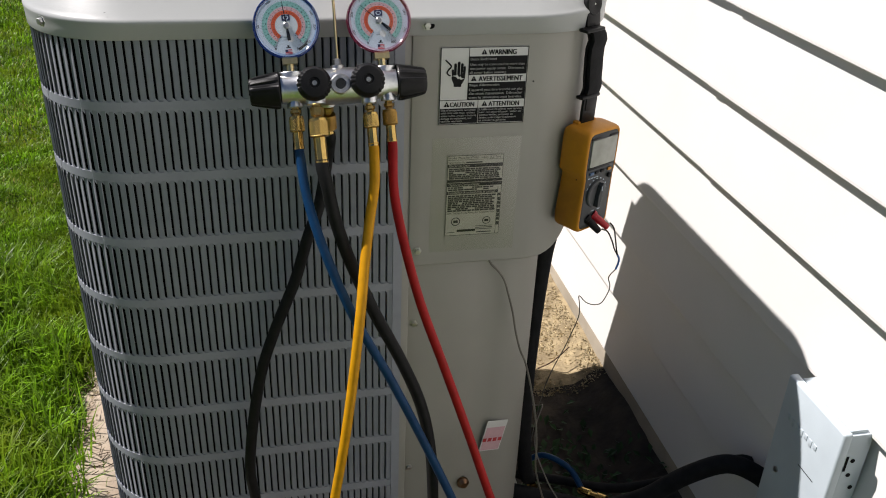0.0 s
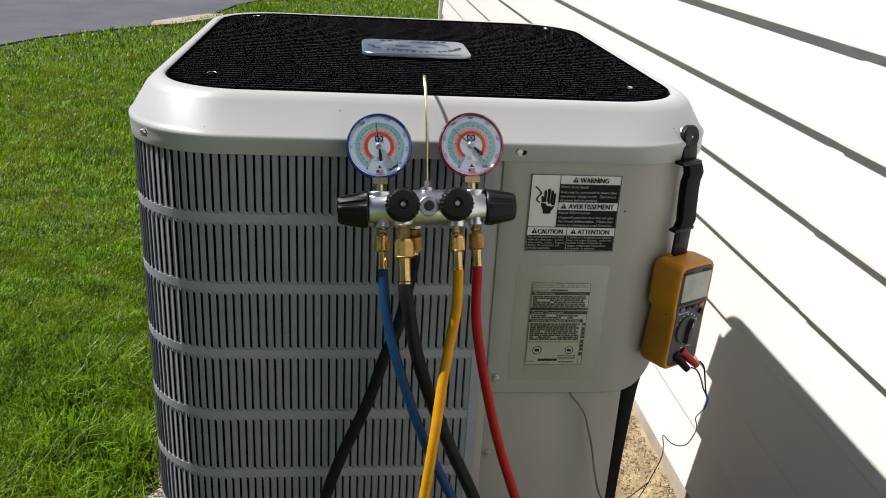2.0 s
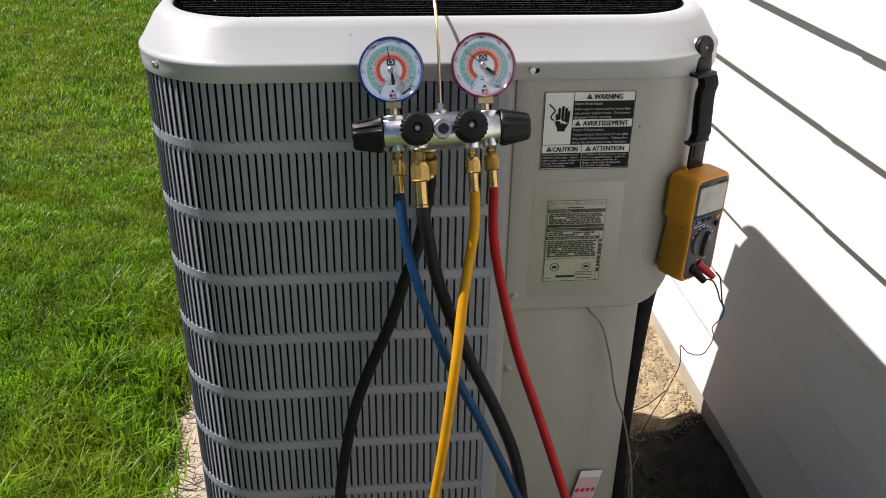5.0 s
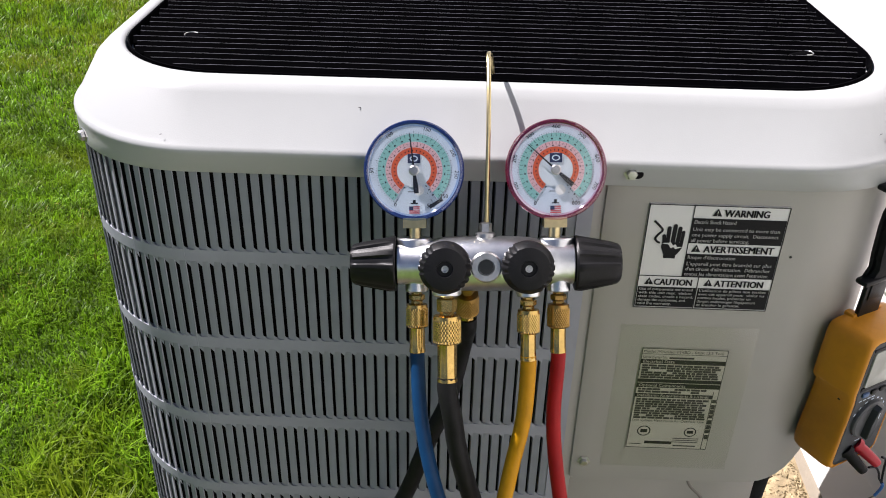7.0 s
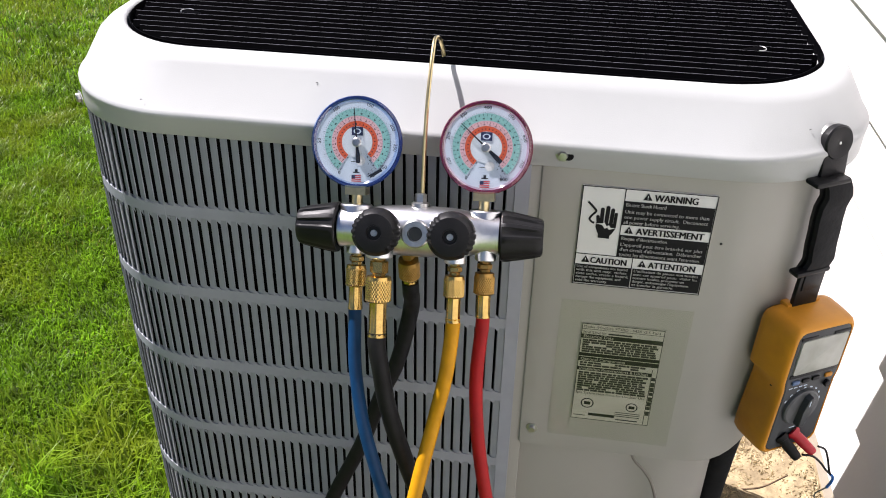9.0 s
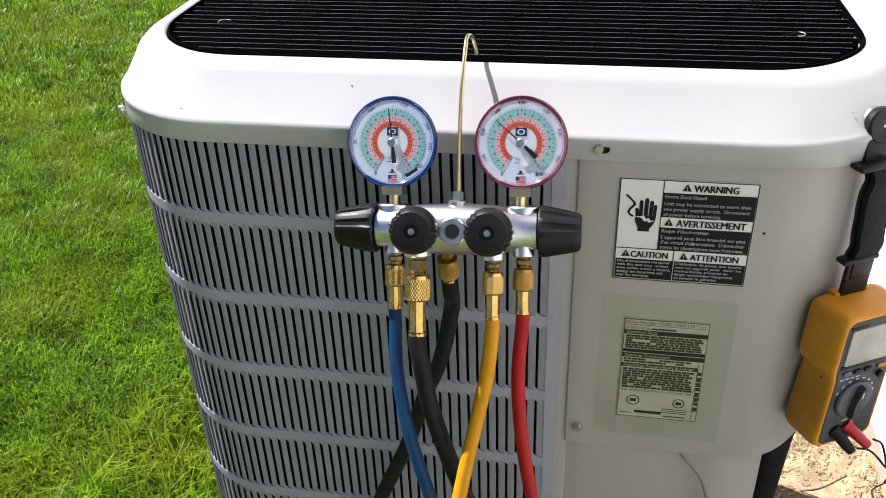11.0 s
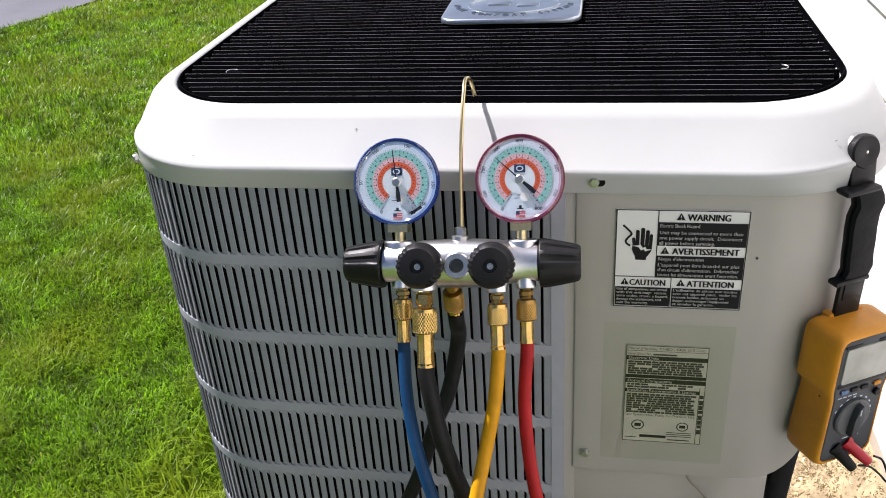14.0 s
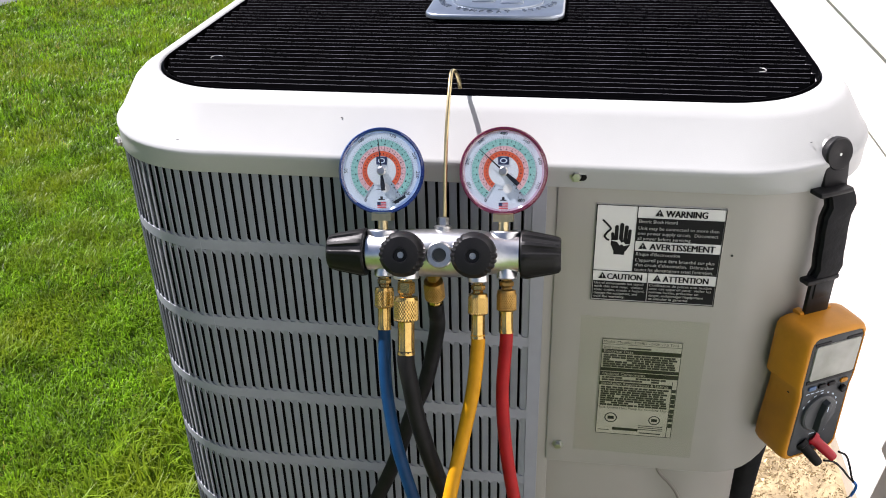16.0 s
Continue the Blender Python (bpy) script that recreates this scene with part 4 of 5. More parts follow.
def gauge(x, rim, low):
    g = part("gauge", lathe([(0.0, -0.022), (0.030, -0.022), (0.034, -0.019), (0.0365, -0.008), (0.0388, 0.003), (0.0404, 0.005), (0.0405, 0.0062), (0.0400, 0.0068), (0.0376, 0.0068), (0.0372, 0.0060), (0.0, 0.0060)], 64, "y"), rim, manifold, "blue low-side pressure gauge" if low else "red high-side pressure gauge", at=pose(x, 0, 0.0765))
    part("bezel", sweep([[(r * math.cos(q), -hh, r * math.sin(q)) for q in (2 * math.pi * i / 64 for i in range(64))] for r, hh in ((0.0402, 0.0068), (0.0402, 0.0112), (0.0392, 0.0132), (0.0376, 0.0134), (0.0362, 0.0124), (0.0352, 0.0112))]), BLUE_CLEAR if low else RED_CLEAR, g, "clear tinted plastic gauge bezel").visible_shadow = False
    d = 0.0063
    part("dial", ring(0.0, 0.0371, d, 64), WHITE, g, smooth=0)
    lo, hi = -150, 150
    d += 0.0003
    part("teal_band", ring(0.0232, 0.0294, d, 60, lo + 4, hi - 10), TEAL, g, smooth=0)
    part("pink_band", ring(0.0187, 0.0229, d, 60, lo + 4, hi - 10), PINK, g, smooth=0)
    part("orange_band", ring(0.0138, 0.0185, d, 60, lo + 4, hi - 14), ORANGE_INK, g, smooth=0)
    part("centre_field", ring(0.0, 0.0136, d, 40), PALE, g, smooth=0)
    rows = []
    d += 0.0003
    for i in range(81):
        a = lo + (hi - lo) * i / 80
        m = pose(0, 0, 0, 0, a, 0)
        rows.append(moved(quads([(-0.00013, 0.00013, 0.0296, 0.0317 if i % 10 == 0 else (0.0310 if i % 5 == 0 else 0.0305))], d), m))
        if i % 2 == 0:
            rows.append(moved(quads([(-0.00020, 0.00020, 0.0268, 0.0290)], d), m))
            rows.append(moved(quads([(-0.00018, 0.00018, 0.0206, 0.0226 if i % 4 else 0.0220)], d), m))
        if i % 4 == 2:
            rows.append(moved(quads([(-0.0008, 0.0008, 0.0243, 0.0254), (-0.0007, 0.0007, 0.0192, 0.0200)], d), m))
        if i % 3 == 0:
            rows.append(moved(quads([(-0.0004, 0.0004, 0.0152, 0.0166)], d), m))
    part("scale_marks", join(*rows), INK, g, smooth=0)
    numerals = ("0", "50", "100", "150", "200", "250", "350", "500") if low else ("0", "100", "200", "300", "400", "500", "600", "700", "800")
    letters = []
    for i, text in enumerate(numerals):
        a = lo + (hi - lo) * i / (len(numerals) - 1)
        if low:
            a = (-152, -90, -35, 18, 66, 96, 133, 156)[i]
        ra = radians(a)
        rr = 0.0344
        letters.append((text, (rr - 0.0016) * math.sin(ra), (rr - 0.0016) * math.cos(ra), 0.0045, "CENTER", 0, a if abs(a) < 120 else 0))
        letters.append((text, (rr - 0.0016) * math.sin(ra) + 0.00014, (rr - 0.0016) * math.cos(ra), 0.0045, "CENTER", 0, a if abs(a) < 120 else 0))
    lettering("numerals", letters, INK, g, depth=d)
    part("brand_mark", join(quads([(-0.0050, 0.0050, 0.0058, 0.0132)], d), ring(0.0, 0.0001, d)), NAVY, g, smooth=0)
    part("brand_oval", moved(ring(0.0016, 0.0024, d + 0.0003, 24), pose(0, 0, 0.0095) @ Matrix.Diagonal((1.4, 1, 1, 1))), WHITE, g, smooth=0)
    part("flag_blue", quads([(-0.0042, -0.0008, -0.0322, -0.0290)], d), NAVY, g, smooth=0)
    part("flag_red", quads([(-0.0042 + 0.0034 * (i < 2), 0.0044, -0.0348 + 0.00165 * (3 - i), -0.0339 + 0.00165 * (3 - i)) for i in range(4)], d), RED_INK, g, smooth=0)
    part("print_lines", quads([(-0.005, 0.005, -0.0175, -0.0169), (-0.003, 0.003, -0.0272, -0.0262), (-0.0012, 0.0012, -0.0262, -0.0238)], d), INK, g, smooth=0)
    if low:
        part("red_line_block", moved(quads([(-0.0062, 0.0062, -0.0014, 0.0014)], d), pose(0.0175, 0, -0.0265, 0, 148, 0)), INK, g, smooth=0)
    part("paper_dot", moved(ring(0.0, 0.0042, d + 0.0003, 20), pose(0.0038, 0, -0.0160)), DOT, g, smooth=0)
    a = -6 if low else -48
    nd = flat([(-0.0008, 0), (-0.0003, 0.0300), (0.0003, 0.0300), (0.0008, 0)], 0.0085)
    tail = flat([(-0.0008, 0), (0.0008, 0), (0.0021, -0.0125), (0.0019, -0.0185), (-0.0019, -0.0185), (-0.0021, -0.0125)], 0.0085)
    part("needle", moved(join(nd, tail), pose(0, 0, 0, 0, a, 0)), INK, g, smooth=0)
    part("needle_hub", lathe([(0.0042, 0.0075), (0.0042, 0.0092), (0.0032, 0.0099), (0, 0.0099)], 20, "y"), STEEL, g)
    part("lens", lathe([(0.0371, 0.0104), (0.0371, 0.0110), (0.03, 0.0122), (0.015, 0.0128), (0.0, 0.0130)], 48, "y"), GLASS, g, "clear plastic gauge lens").visible_shadow = False
    part("gauge_neck", join(slab([(0.0130 * math.cos(radians(a)), 0.0130 * math.sin(radians(a))) for a in range(45, 360, 90)], -0.0465, -0.0385), lathe([(0.0048, -0.057), (0.0048, -0.046), (0, -0.046)], 16)), NECK, g, "square brass gauge neck")


gauge(-0.0575, BLUE_RIM, True)
gauge(0.0565, RED_RIM, False)

part("hanger_nut", join(lathe([(0.0085, 0.018), (0.0085, 0.025), (0.0065, 0.026), (0, 0.026)], 16), lathe([(0.0055, 0.0255), (0.0055, 0.033), (0.003, 0.034), (0, 0.034)], 6)), STEEL, manifold)
hook = part("hanger_hook", tube([(0.001, -0.048, 1.070), (0.0005, -0.0375, 1.097), (0.0, -0.028, 1.122), (-0.0005, -0.015, 1.147), (-0.001, 0.002, 1.167), (-0.0015, 0.020, 1.182), (-0.002, 0.036, 1.1895), (0.0, 0.048, 1.186), (0.002, 0.0545, 1.176), (0.003, 0.057, 1.1665)], 0.0019, 10), GOLD, manifold, "bent brass-plated hanging hook")
hook.matrix_parent_inverse = MAN.inverted()


def coupling(x, y, scale, mat, skew=0.0, top=-0.0165, sleeve=0.0225):
    m = pose(x, y, 0, skew, 0, 0)
    part("port_boss", lathe([(0.0095 * scale, top + 0.004), (0.0095 * scale, top - 0.0055), (0.0085 * scale, top - 0.0065), (0, top - 0.0065)], 24), CHROME, manifold, at=m)
    part("flare_nut", lathe([(0.0045 * scale, top - 0.006), (0.0045 * scale, top - 0.0085), (0.0056 * scale, top - 0.0088), (0.0066 * scale, top - 0.0096), (0.0066 * scale, top - 0.0130 - (scale - 1) * 0.026), (0.0056 * scale, top - 0.0140 - (scale - 1) * 0.026), (0.0046 * scale, top - 0.0144 - (scale - 1) * 0.026), (0.0046 * scale, top - 0.021 - (scale - 1) * 0.03), (0, top - 0.021 - (scale - 1) * 0.03)], 6), mat, manifold, at=m)
    z0 = top - 0.0165 - (scale - 1) * 0.024
    prof = [(0.0062 * scale, z0), (0.0086 * scale, z0 - 0.0008), (0.0088 * scale, z0 - 0.003)]
    rows_n = 18
    for i in range(rows_n + 1):
        prof.append((0.0094 * scale, z0 - 0.0042 - 0.0145 * scale * i / rows_n))
    z1 = z0 - 0.0042 - 0.0145 * scale
    prof += [(0.0086 * scale, z1 - 0.001), (0.0058 * scale, z1 - 0.002), (0, z1 - 0.002)]
    part("knurled_nut", lathe(prof, 120, "z", lambda i, a: 1 - (0.075 * (1 - abs(math.cos(15 * a + i * math.pi / 4) * math.cos(15 * a - i * math.pi / 4))) if 3 <= i < rows_n + 3 else 0)), mat, manifold, "knurled brass hose nut", at=m)
    z2 = z1 - sleeve
    crimp = [(0.0050 * scale, z1 + 0.0012), (0.0050 * scale, z1 - 0.0006), (0.0064 * scale, z1 - 0.0014), (0.0060 * scale, z1 - 0.004), (0.0060 * scale, z2 + 0.006), (0.0067 * scale, z2 + 0.002), (0.0068 * scale, z2 + 0.0004), (0.0064 * scale, z2), (0, z2)]
    part("ferrule", lathe(crimp, 40, "z", lambda i, a: 1 + (0.06 * math.cos(a * 8) if i in (3, 4) else 0)), BRASS, manifold, "crimped brass ferrule", at=m)
    return (MAN @ m) @ Vector((0, 0, z2 + 0.004)), (MAN @ m) @ Vector((0, 0, z2 - 0.008))


def hose(name, ends, pts, r, mat, label):
    low = [(x, y, z - max(0.0, min(1.0, (0.12 - z) / 0.10)) * 0.05) for x, y, z in pts]
    low = [p for p in low if (Vector(p) - ends[1]).length > 0.015]
    bm = tube([*ends, *low], r, 16, 10)
    ob = part(name, bm, mat, manifold, label)
    ob.matrix_parent_inverse = MAN.inverted()


hose("hose", coupling(-0.0565, 0.0, 1.0, BRASS), [(-0.047, -0.122, 0.924), (-0.031, -0.149, 0.866), (0.003, -0.176, 0.778), (0.048, -0.194, 0.688), (0.09, -0.209, 0.594), (0.136, -0.217, 0.481), (0.19, -0.205, 0.33), (0.245, -0.165, 0.17), (0.29, -0.12, 0.06), (0.34, -0.07, 0.02), (0.42, -0.02, 0.018)], 0.0061, HOSE_BLUE, "blue charging hose")
hose("hose", coupling(-0.0315, -0.0205, 1.24, BRASS, sleeve=0.033), [(-0.022, -0.130, 0.941), (-0.015, -0.136, 0.903), (0.001, -0.142, 0.847), (0.031, -0.156, 0.772), (0.067, -0.171, 0.697), (0.094, -0.183, 0.626), (0.108, -0.19, 0.549), (0.113, -0.196, 0.465), (0.115, -0.2, 0.36), (0.11, -0.205, 0.2), (0.09, -0.22, 0.08), (0.04, -0.25, 0.022), (-0.05, -0.27, 0.02)], 0.0082, RUBBER, "thick black vacuum hose")
hose("hose", coupling(0.0345, -0.013, 1.0, BRASS, top=-0.0190, sleeve=0.024), [(0.0365, -0.128, 0.940), (0.029, -0.140, 0.897), (0.0195, -0.164, 0.848), (0.010, -0.193, 0.79), (-0.002, -0.213, 0.708), (-0.016, -0.228, 0.619), (-0.032, -0.236, 0.527), (-0.058, -0.245, 0.38), (-0.082, -0.25, 0.22), (-0.105, -0.255, 0.08), (-0.145, -0.265, 0.02), (-0.23, -0.28, 0.018)], 0.0066, HOSE_YELLOW, "yellow charging hose")
hose("hose", coupling(0.0600, -0.002, 1.0, BRASS_DULL), [(0.063, -0.118, 0.924), (0.072, -0.146, 0.865), (0.092, -0.17, 0.784), (0.122, -0.189, 0.695), (0.158, -0.206, 0.586), (0.195, -0.214, 0.469), (0.245, -0.19, 0.32), (0.3, -0.14, 0.19), (0.35, -0.06, 0.11), (0.4, 0.04, 0.09)], 0.0062, HOSE_RED, "red charging hose")
hose("hose", coupling(-0.0145, 0.014, 1.1, BRASS_DULL, 32, sleeve=0.012), [(-0.014, -0.022, 0.93), (-0.026, -0.029, 0.87), (-0.044, -0.034, 0.822), (-0.066, -0.039, 0.753), (-0.099, -0.043, 0.673), (-0.121, -0.047, 0.607), (-0.139, -0.051, 0.517), (-0.149, -0.056, 0.432), (-0.145, -0.06, 0.373), (-0.13, -0.07, 0.2), (-0.14, -0.09, 0.07), (-0.2, -0.12, 0.022), (-0.3, -0.14, 0.02)], 0.0082, RUBBER, "black hose on the rear port")

# ---- multimeter on its magnetic strap ----
MET = pose(0.370, 0.006, 0.8765, 0, 0, 31) @ pose(0, 0, 0, 0, 2, 0)
meter = thing("multimeter", "amber and grey digital multimeter hanging from a black magnetic strap", "multimeter", MET)
W, Hm, D = 0.0365, 0.0790, 0.0240


def body_outline(inset=0.0, step=1.0):
    """Upright outline: a broad head with a step under it, a waist and a rounded foot."""
    waist, head = 0.98 - 0.115 * step, 1.02 + 0.10 * step
    half = [(0.0, -1.0), (0.78, -1.0), (0.91, -0.965), (0.99, -0.90), (0.99, -0.72), (0.5 * (waist + 0.99), -0.40), (waist, -0.05), (waist, 0.08), (head - 0.012, 0.195), (head, 0.23), (head, 0.84), (head - 0.02, 0.93), (head - 0.10, 0.985), (0.80, 1.01), (0.0, 1.015)]
    pts = [(x * W, z * Hm) for x, z in half] + [(-x * W, z * Hm) for x, z in half[-2:0:-1]]
    return [(x * (1 - inset / W), z * (1 - inset / Hm)) for x, z in pts]


holster = sweep([[(x, y, z) for x, z in body_outline(i, k)] for y, i, k in ((D, 0.008, 1.0), (D * 0.94, 0.0040, 1.0), (D * 0.80, 0.0010, 1.0), (D * 0.55, 0.0, 1.0), (-D * 0.1, 0.0, 0.75), (-D * 0.6, 0.0, 0.35), (-D * 0.85, 0.0006, 0.2), (-D * 0.97, 0.0018, 0.1), (-D * 1.02, 0.0034, 0.1), (-D * 1.02, 0.0046, 0.1), (-D * 0.93, 0.0055, 0.1))], True)
holster_ob = part("holster", holster, YELLOW, meter, "worn amber rubber holster with scuffs", smooth=50)
part("scuff", flat([(-0.0012, -0.0010), (0.0016, -0.0006), (0.0020, 0.0008), (-0.0004, 0.0012)], 0.0), INK, holster_ob, at=pose(-W * 0.955, -0.010, 0.004, 0, 0, -90))
for x0 in (-0.020, 0.012):
    part("stand_lug", box(x0, x0 + 0.009, D * 0.45, D * 0.92, 0.0775, 0.0825, 0.0018), YELLOW, holster_ob)
part("front_face", sweep([[(x, y, z) for x, z in body_outline(i, 0.1)] for y, i in ((-D * 0.90, 0.0050), (-D * 1.0, 0.0053), (-D * 1.035, 0.0065))], True), DIAL_GREY, meter, "dark grey meter face")
part("display", slab(rounded(-0.0285, 0.0285, 0.0255, 0.0665, 0.003, 4), 0, 0.0022, 0.0006), SCREEN, meter, "scuffed pale LCD window", at=pose(0, -D * 1.02, 0, 90))
for x0, x1, z0, z1 in ((-0.0300, -0.010, 0.0668, 0.0700), (0.010, 0.0300, 0.0668, 0.0700), (-0.0300, 0.0300, 0.0208, 0.0252)):
    part("display_frame", box(x0, x1, -D * 1.08, -D * 1.0, z0, z1, 0.0008), MATTE, meter)
for x, mat in ((-0.0205, BUTTON_BLUE), (-0.0080, MATTE), (0.0045, MATTE), (0.0205, YELLOW)):
    part("button", box(x - 0.0046, x + 0.0046, -D * 1.13, -D * 1.02, 0.0125, 0.0172, 0.0012), mat, meter)
part("round_button", lathe([(0.0040, 0), (0.0040, 0.0035), (0.0030, 0.0042), (0, 0.0042)], 14, "y"), MATTE, meter, at=pose(0.0215, -D * 1.03, 0.0045))
knob = part("rotary_knob", lathe([(0.0215, 0), (0.0213, 0.0032), (0.0196, 0.0046), (0, 0.0046)], 36, "y"), KNOB_GREY, meter, "grey rotary selector disc", at=pose(-0.0035, -D * 1.02, -0.0200))
part("pointer", slab([(-0.0038, -0.018), (0.0038, -0.018), (0.0050, 0.0), (0.0040, 0.0150), (0.0, 0.0190), (-0.0040, 0.0150), (-0.0050, 0.0)], 0.004, 0.0115, 0.0012), DIAL_GREY, knob, at=pose(0, 0, 0, 90) @ pose(0, 0, 0, 0, 0, -8))
part("pointer_mark", quads([(-0.0006, 0.0006, 0.008, 0.015)], 0.0118), WHITE, knob, smooth=0)
for a in range(-62, 100, 20):
    part("scale_print", moved(quads([(-0.0016, 0.0016, 0.0234, 0.0250)], D * 1.042), pose(-0.0035, 0, -0.0200) @ pose(0, 0, 0, 0, a, 0)), WHITE, meter, smooth=0)
for rect in [(-0.026 + 0.0062 * i, -0.0215 + 0.0062 * i, 0.0070, 0.0082) for i in range(4)] + [(-0.008, -0.001, -0.0485, -0.0473), (0.006, 0.013, -0.0485, -0.0473)]:
    part("face_print", quads([rect], D * 1.042), WHITE, meter, smooth=0)


def plug(start, end, mat, label):
    axis = Vector(end) - Vector(start)
    n = axis.length
    turn = axis.to_track_quat("Z", "Y").to_matrix().to_4x4()
    body = lathe([(0.0075, -0.003), (0.0075, 0.002), (0.0056, 0.003), (0.0058, n * 0.45), (0.0051, n * 0.9), (0.0044, n), (0.0018, n + 0.0006), (0, n + 0.0006)], 20)
    part("plug", body, mat, meter, label, at=Matrix.Translation(start) @ turn)


plug((0.0010, -D, -0.0570), (0.0183, -0.0411, -0.0755), PLUG_RED, "red banana plug")
plug((-0.0130, -D, -0.0600), (-0.0010, -0.0407, -0.0775), RUBBER, "black banana plug")
part("hanger_flap", box(-0.0150, 0.0150, 0.0100, 0.0150, 0.072, 0.119, 0.0012), MATTE, meter)
part("flap_fold", box(-0.0110, 0.0110, 0.0085, 0.0100, 0.098, 0.117, 0.0006), MATTE, meter)
part("strap_slider", box(-0.0205, 0.0195, 0.0060, 0.0190, 0.117, 0.1225, 0.002), MATTE, meter, at=pose(0, 0, 0, 0, -2))
part("strap_slider", box(-0.0265, 0.0125, 0.0060, 0.0220, 0.2130, 0.2180, 0.0018), MATTE, meter, at=pose(0, 0, 0, 0, -2))
rows = ((0.118, 0.0010, 0.0120), (0.132, 0.0020, 0.0090), (0.146, 0.0005, 0.0100), (0.160, 0.0005, 0.0110), (0.174, -0.0020, 0.0105), (0.188, -0.0030, 0.0100), (0.200, -0.0015, 0.0085), (0.208, -0.0030, 0.0100), (0.216, -0.0060, 0.0130))
part("strap", sweep([[(dx + 0.0140 * cx, dy + 0.0030 * cy, z) for cx, cy in ((-1, -0.8), (-0.6, -1.2), (0.5, -1.3), (1, -0.8), (1, 1), (0, 1.2), (-1, 1))] for z, dx, dy in rows], True), FOAM, meter, "black hook-and-loop strap", smooth=60)
part("strap_tail", sweep([[(dx - 0.004 + 0.0120 * cx, dy + 0.0065 + 0.0015 * cy, z) for cx, cy in ((-1, -1), (1, -1), (1, 1), (-1, 1))] for z, dx, dy in rows], True), MATTE, meter, smooth=60)
MAG = pose(-0.0064, 0.0290, 0.2460) @ pose(0, 0, 0, -9, 0, 0)
part("magnet", join(lathe([(0.0150, -0.001), (0.0160, 0.001), (0.0160, 0.0065), (0.0145, 0.0082), (0.0016, 0.0084), (0.0, 0.0075)], 36, "y"), box(-0.0150, 0.0140, -0.0072, -0.0012, -0.0330, 0.0, 0.002)), MATTE, meter, "round black hanging magnet", at=MAG)
part("magnet_pin", lathe([(0.0014, 0.0074), (0.0014, 0.0086), (0, 0.0088)], 10, "y"), STEEL, meter, at=MAG)
part("magnet_face", lathe([(0.0150, -0.0085), (0.0152, -0.001), (0, -0.001)], 32, "y"), STEEL, meter, "bright metal magnet ring", at=MAG)


def lead(pts, r, mat, label):
    ob = part("lead", tube(pts, r, 8, 8), mat, meter, label)
    ob.matrix_parent_inverse = MET.inverted()


lead([(0.4100, -0.0165, 0.8050), (0.4240, -0.0020, 0.7880), (0.4370, 0.0150, 0.7600), (0.4470, 0.0270, 0.7340), (0.4540, 0.0350, 0.7180)], 0.0012, INK, "thin black lead")
lead([(0.3930, -0.0280, 0.8015), (0.4080, -0.0160, 0.7900), (0.4270, 0.0050, 0.7620), (0.4430, 0.0250, 0.7340), (0.4540, 0.0350, 0.7180)], 0.0012, INK, "thin black lead")
lead([(0.4540, 0.0350, 0.7180), (0.4615, 0.0430, 0.7060), (0.4635, 0.0470, 0.6950), (0.4620, 0.0500, 0.6820)], 0.0017, WIRE_BLUE, "blue lead sleeve")
lead([(0.4620, 0.0500, 0.6820), (0.4540, 0.0550, 0.6640), (0.4590, 0.0570, 0.6480), (0.4590, 0.0580, 0.6340), (0.4500, 0.0590, 0.6120), (0.4370, 0.0600, 0.6080), (0.4220, 0.0600, 0.6140), (0.4080, 0.0600, 0.6280), (0.4130, 0.0650, 0.6060), (0.4200, 0.0800, 0.5700), (0.4220, 0.1200, 0.4900), (0.4240, 0.2200, 0.2900), (0.4300, 0.3000, -0.0400)], 0.0009, WIRE_GREY, "thin grey thermocouple wire")

# ---- pipes and wires by the corner ----
pipe = part("suction_line", tube([(0.372, 0.125, 0.78), (0.368, 0.125, 0.72), (0.362, 0.125, 0.67), (0.357, 0.125, 0.58), (0.354, 0.125, 0.48), (0.354, 0.125, 0.38), (0.362, 0.13, 0.26), (0.378, 0.14, 0.16), (0.40, 0.17, 0.12)], 0.0145, 18), FOAM)
tagged(pipe, "black foam-insulated refrigerant pipe by the service panel", "pipe")
line = part("line_set", tube([(0.775, -0.09, 0.265), (0.745, -0.07, 0.295), (0.70, -0.035, 0.298), (0.645, 0.0, 0.245), (0.58, 0.025, 0.175), (0.50, 0.05, 0.135), (0.43, 0.09, 0.125), (0.35, 0.13, 0.125)], 0.0175, 18), FOAM)
tagged(line, "thick black insulated line set running into the house wall", "pipe")
line2 = part("liquid_line", tube([(0.775, -0.03, 0.27), (0.74, -0.01, 0.28), (0.66, 0.05, 0.19), (0.56, 0.10, 0.13), (0.46, 0.15, 0.12), (0.35, 0.17, 0.14)], 0.0095, 12), FOAM)
tagged(line2, "thin black refrigerant line beside the thick one", "pipe")
valve = thing("service_valve", "brass service valves on the condenser's lower corner", "valve", pose(0.40, 0.20, 0.11))
part("valve_body", join(lathe([(0.012, -0.03), (0.012, 0.03), (0, 0.03)], 12, "y"), lathe([(0.008, -0.02), (0.008, 0.035), (0.006, 0.04), (0, 0.04)], 6)), BRASS_DULL, valve)
part("valve_cap", lathe([(0.010, 0.03), (0.0105, 0.05), (0, 0.052)], 6, "y"), BRASS, valve)
part("valve_hose", tube([(0.0, 0.0, 0.03), (0.03, -0.02, 0.055), (0.07, -0.06, 0.05), (0.09, -0.10, 0.02)], 0.0062, 12), HOSE_BLUE, valve, "short blue hose end")
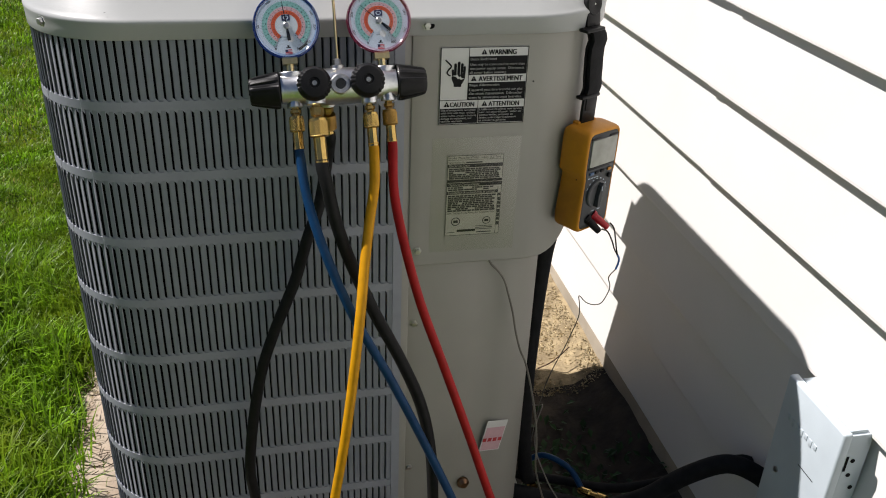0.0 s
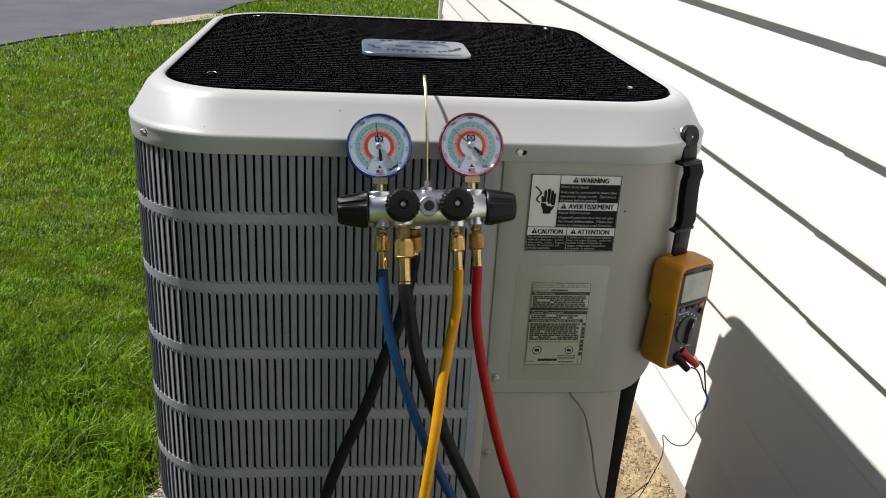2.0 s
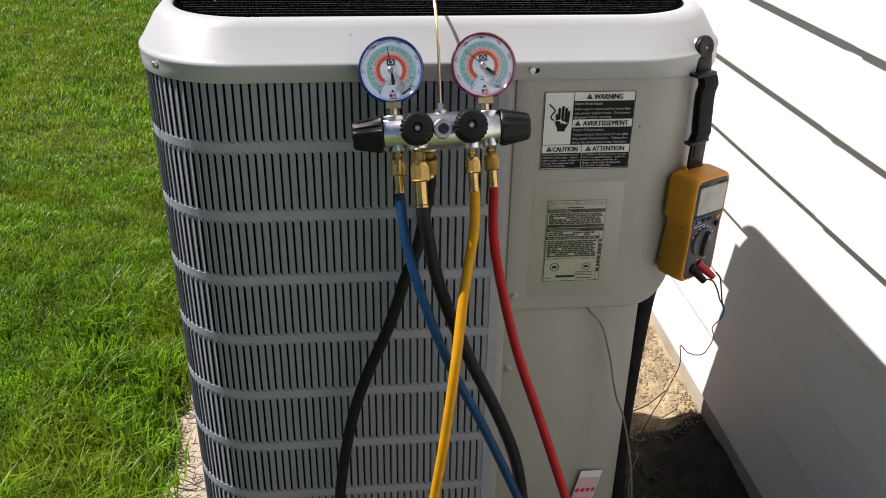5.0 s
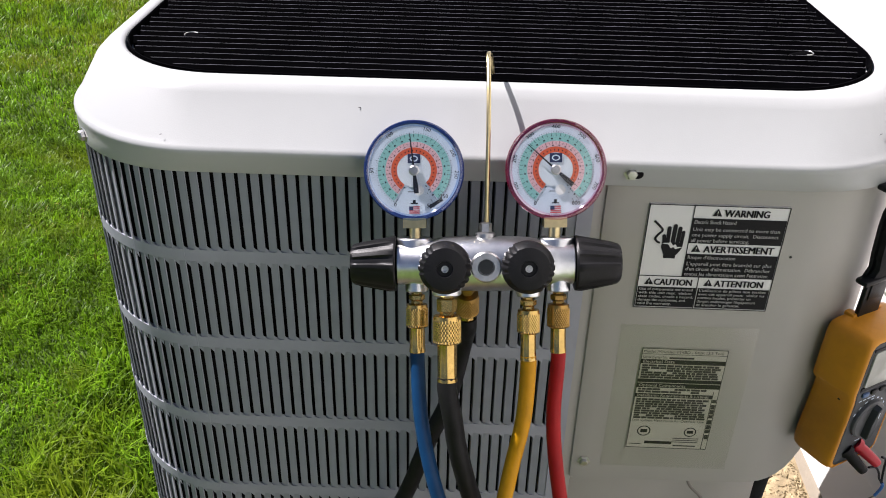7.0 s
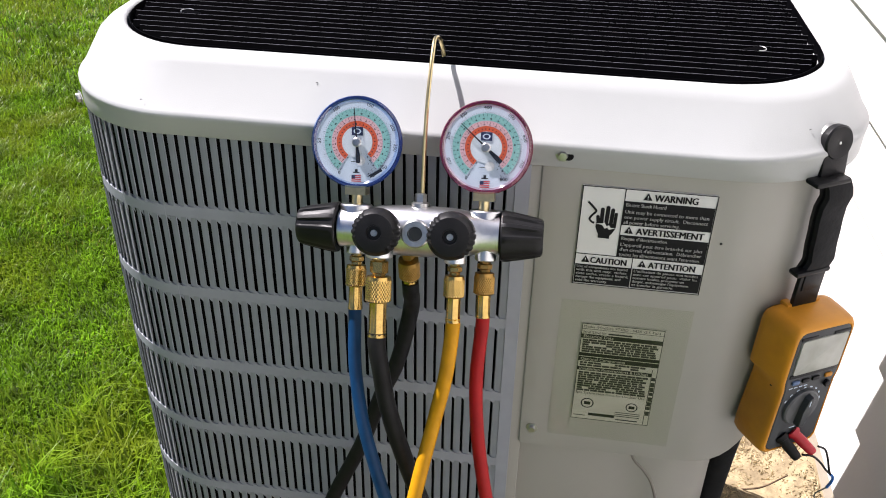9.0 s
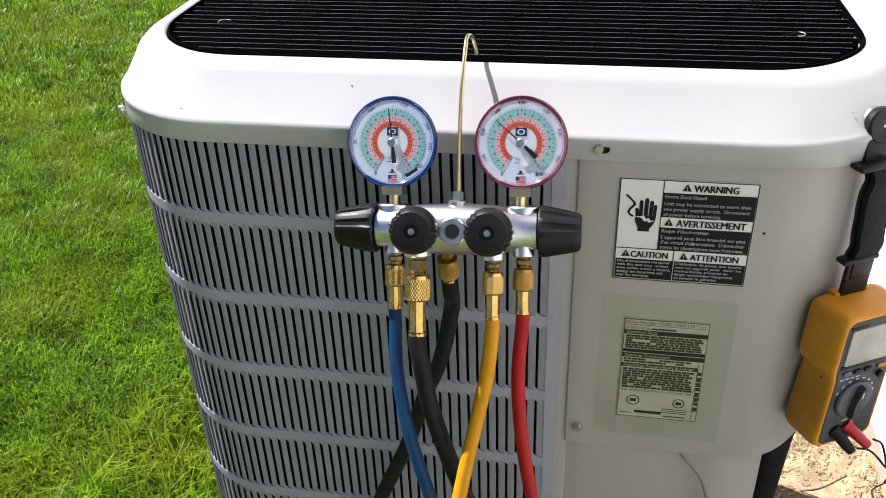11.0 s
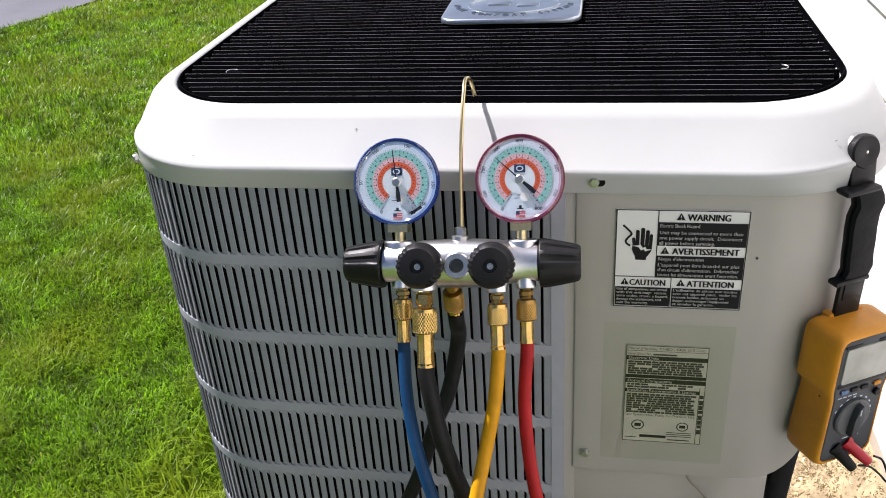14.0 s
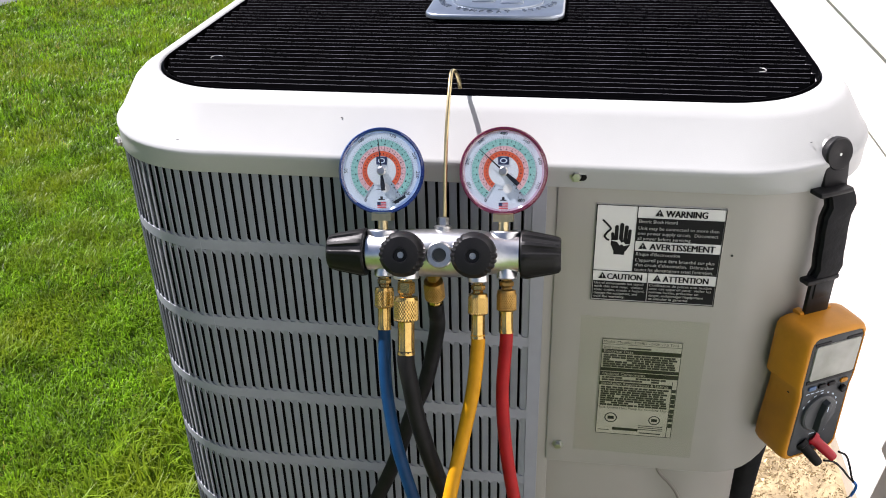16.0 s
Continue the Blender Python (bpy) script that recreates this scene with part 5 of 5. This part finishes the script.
part("hose_coupler", lathe([(0.0062, -0.035), (0.0085, -0.03), (0.0085, -0.008), (0.006, -0.006), (0.006, 0.008), (0.009, 0.01), (0.009, 0.03), (0, 0.032)], 12), BRASS, valve, at=pose(0.10, -0.125, 0.035, 75, 0, 35))
wire = part("sensor_wire", tube([(0.222, 0.004, 0.765), (0.232, 0.001, 0.739), (0.245, 0.000, 0.724), (0.256, 0.000, 0.706), (0.265, 0.000, 0.678), (0.274, 0.000, 0.646), (0.282, 0.000, 0.608), (0.292, 0.000, 0.572), (0.305, 0.000, 0.540), (0.320, 0.000, 0.482), (0.333, 0.002, 0.420), (0.341, 0.004, 0.360), (0.352, 0.02, 0.28), (0.39, 0.05, 0.16)], 0.0017, 8), WIRE_GREY)
tagged(wire, "thin grey sensor wire hanging out below the control panel", "wire")
wire2 = part("thermocouple_wire", tube([(0.50, 0.62, -0.04), (0.47, 0.45, 0.08), (0.43, 0.25, 0.24), (0.42, 0.20, 0.28), (0.40, 0.17, 0.26), (0.385, 0.12, 0.24), (0.39, 0.05, 0.22), (0.40, 0.0, 0.20), (0.37, -0.04, 0.16), (0.36, -0.05, 0.03), (0.36, -0.06, -0.042)], 0.0012, 8), WIRE_GREY)
tagged(wire2, "thin pale twisted thermocouple wire trailing to the ground", "wire")
twig = part("twig", tube([(0.60, 0.74, -0.045), (0.635, 0.72, -0.01), (0.680, 0.72, 0.035)], 0.0022, 6), TWIG)
tagged(twig, "short dry twig lying on the straw by the foundation", "twig")

# ---- electrical disconnect box on the wall ----
bx = thing("disconnect_box", "light grey metal electrical disconnect box on the siding", "electrical box", pose(WALL_X, -0.20, 0.42))
part("box_body", box(-0.040, 0.004, -0.072, 0.066, -0.21, 0.143, 0.002), BOXGREY, bx)
cover = part("box_cover", box(-0.052, -0.036, -0.078, 0.072, -0.22, 0.152, 0.004, 3), BOXGREY, bx, "hinged light grey cover")
part("cover_ridge", box(-0.034, -0.004, -0.068, 0.062, 0.1425, 0.149, 0.002), BOXGREY, bx)
for i in range(7):
    part("embossed_bar", box(-0.0532, -0.051, 0.050 - 0.0125 * i - 0.0075, 0.050 - 0.0125 * i, 0.082 - 0.004 * (i % 2), 0.091, 0.0006), BOXGREY, cover)
part("cover_label", box(-0.0524, -0.0515, -0.045, -0.005, 0.030, 0.0315), GREYBAR, cover)
for z0 in (0.075, -0.045):
    part("side_slot", box(-0.031, -0.0275, -0.0732, -0.0715, z0, z0 + 0.028), COIL, bx)
for x, z in ((-0.019, 0.094), (-0.019, 0.066), (-0.008, 0.040), (-0.019, -0.010), (-0.008, -0.045)):
    part("knockout", lathe([(0.0036, 0), (0.0036, 0.0012), (0, 0.0012)], 14, "y"), COIL, bx, at=pose(x, -0.072, z))
part("cover_screw", lathe([(0.005, 0), (0.005, 0.003), (0, 0.004)], 12, "y"), STEEL, bx, at=pose(-0.052, 0.04, -0.02, 0, 0, -90))
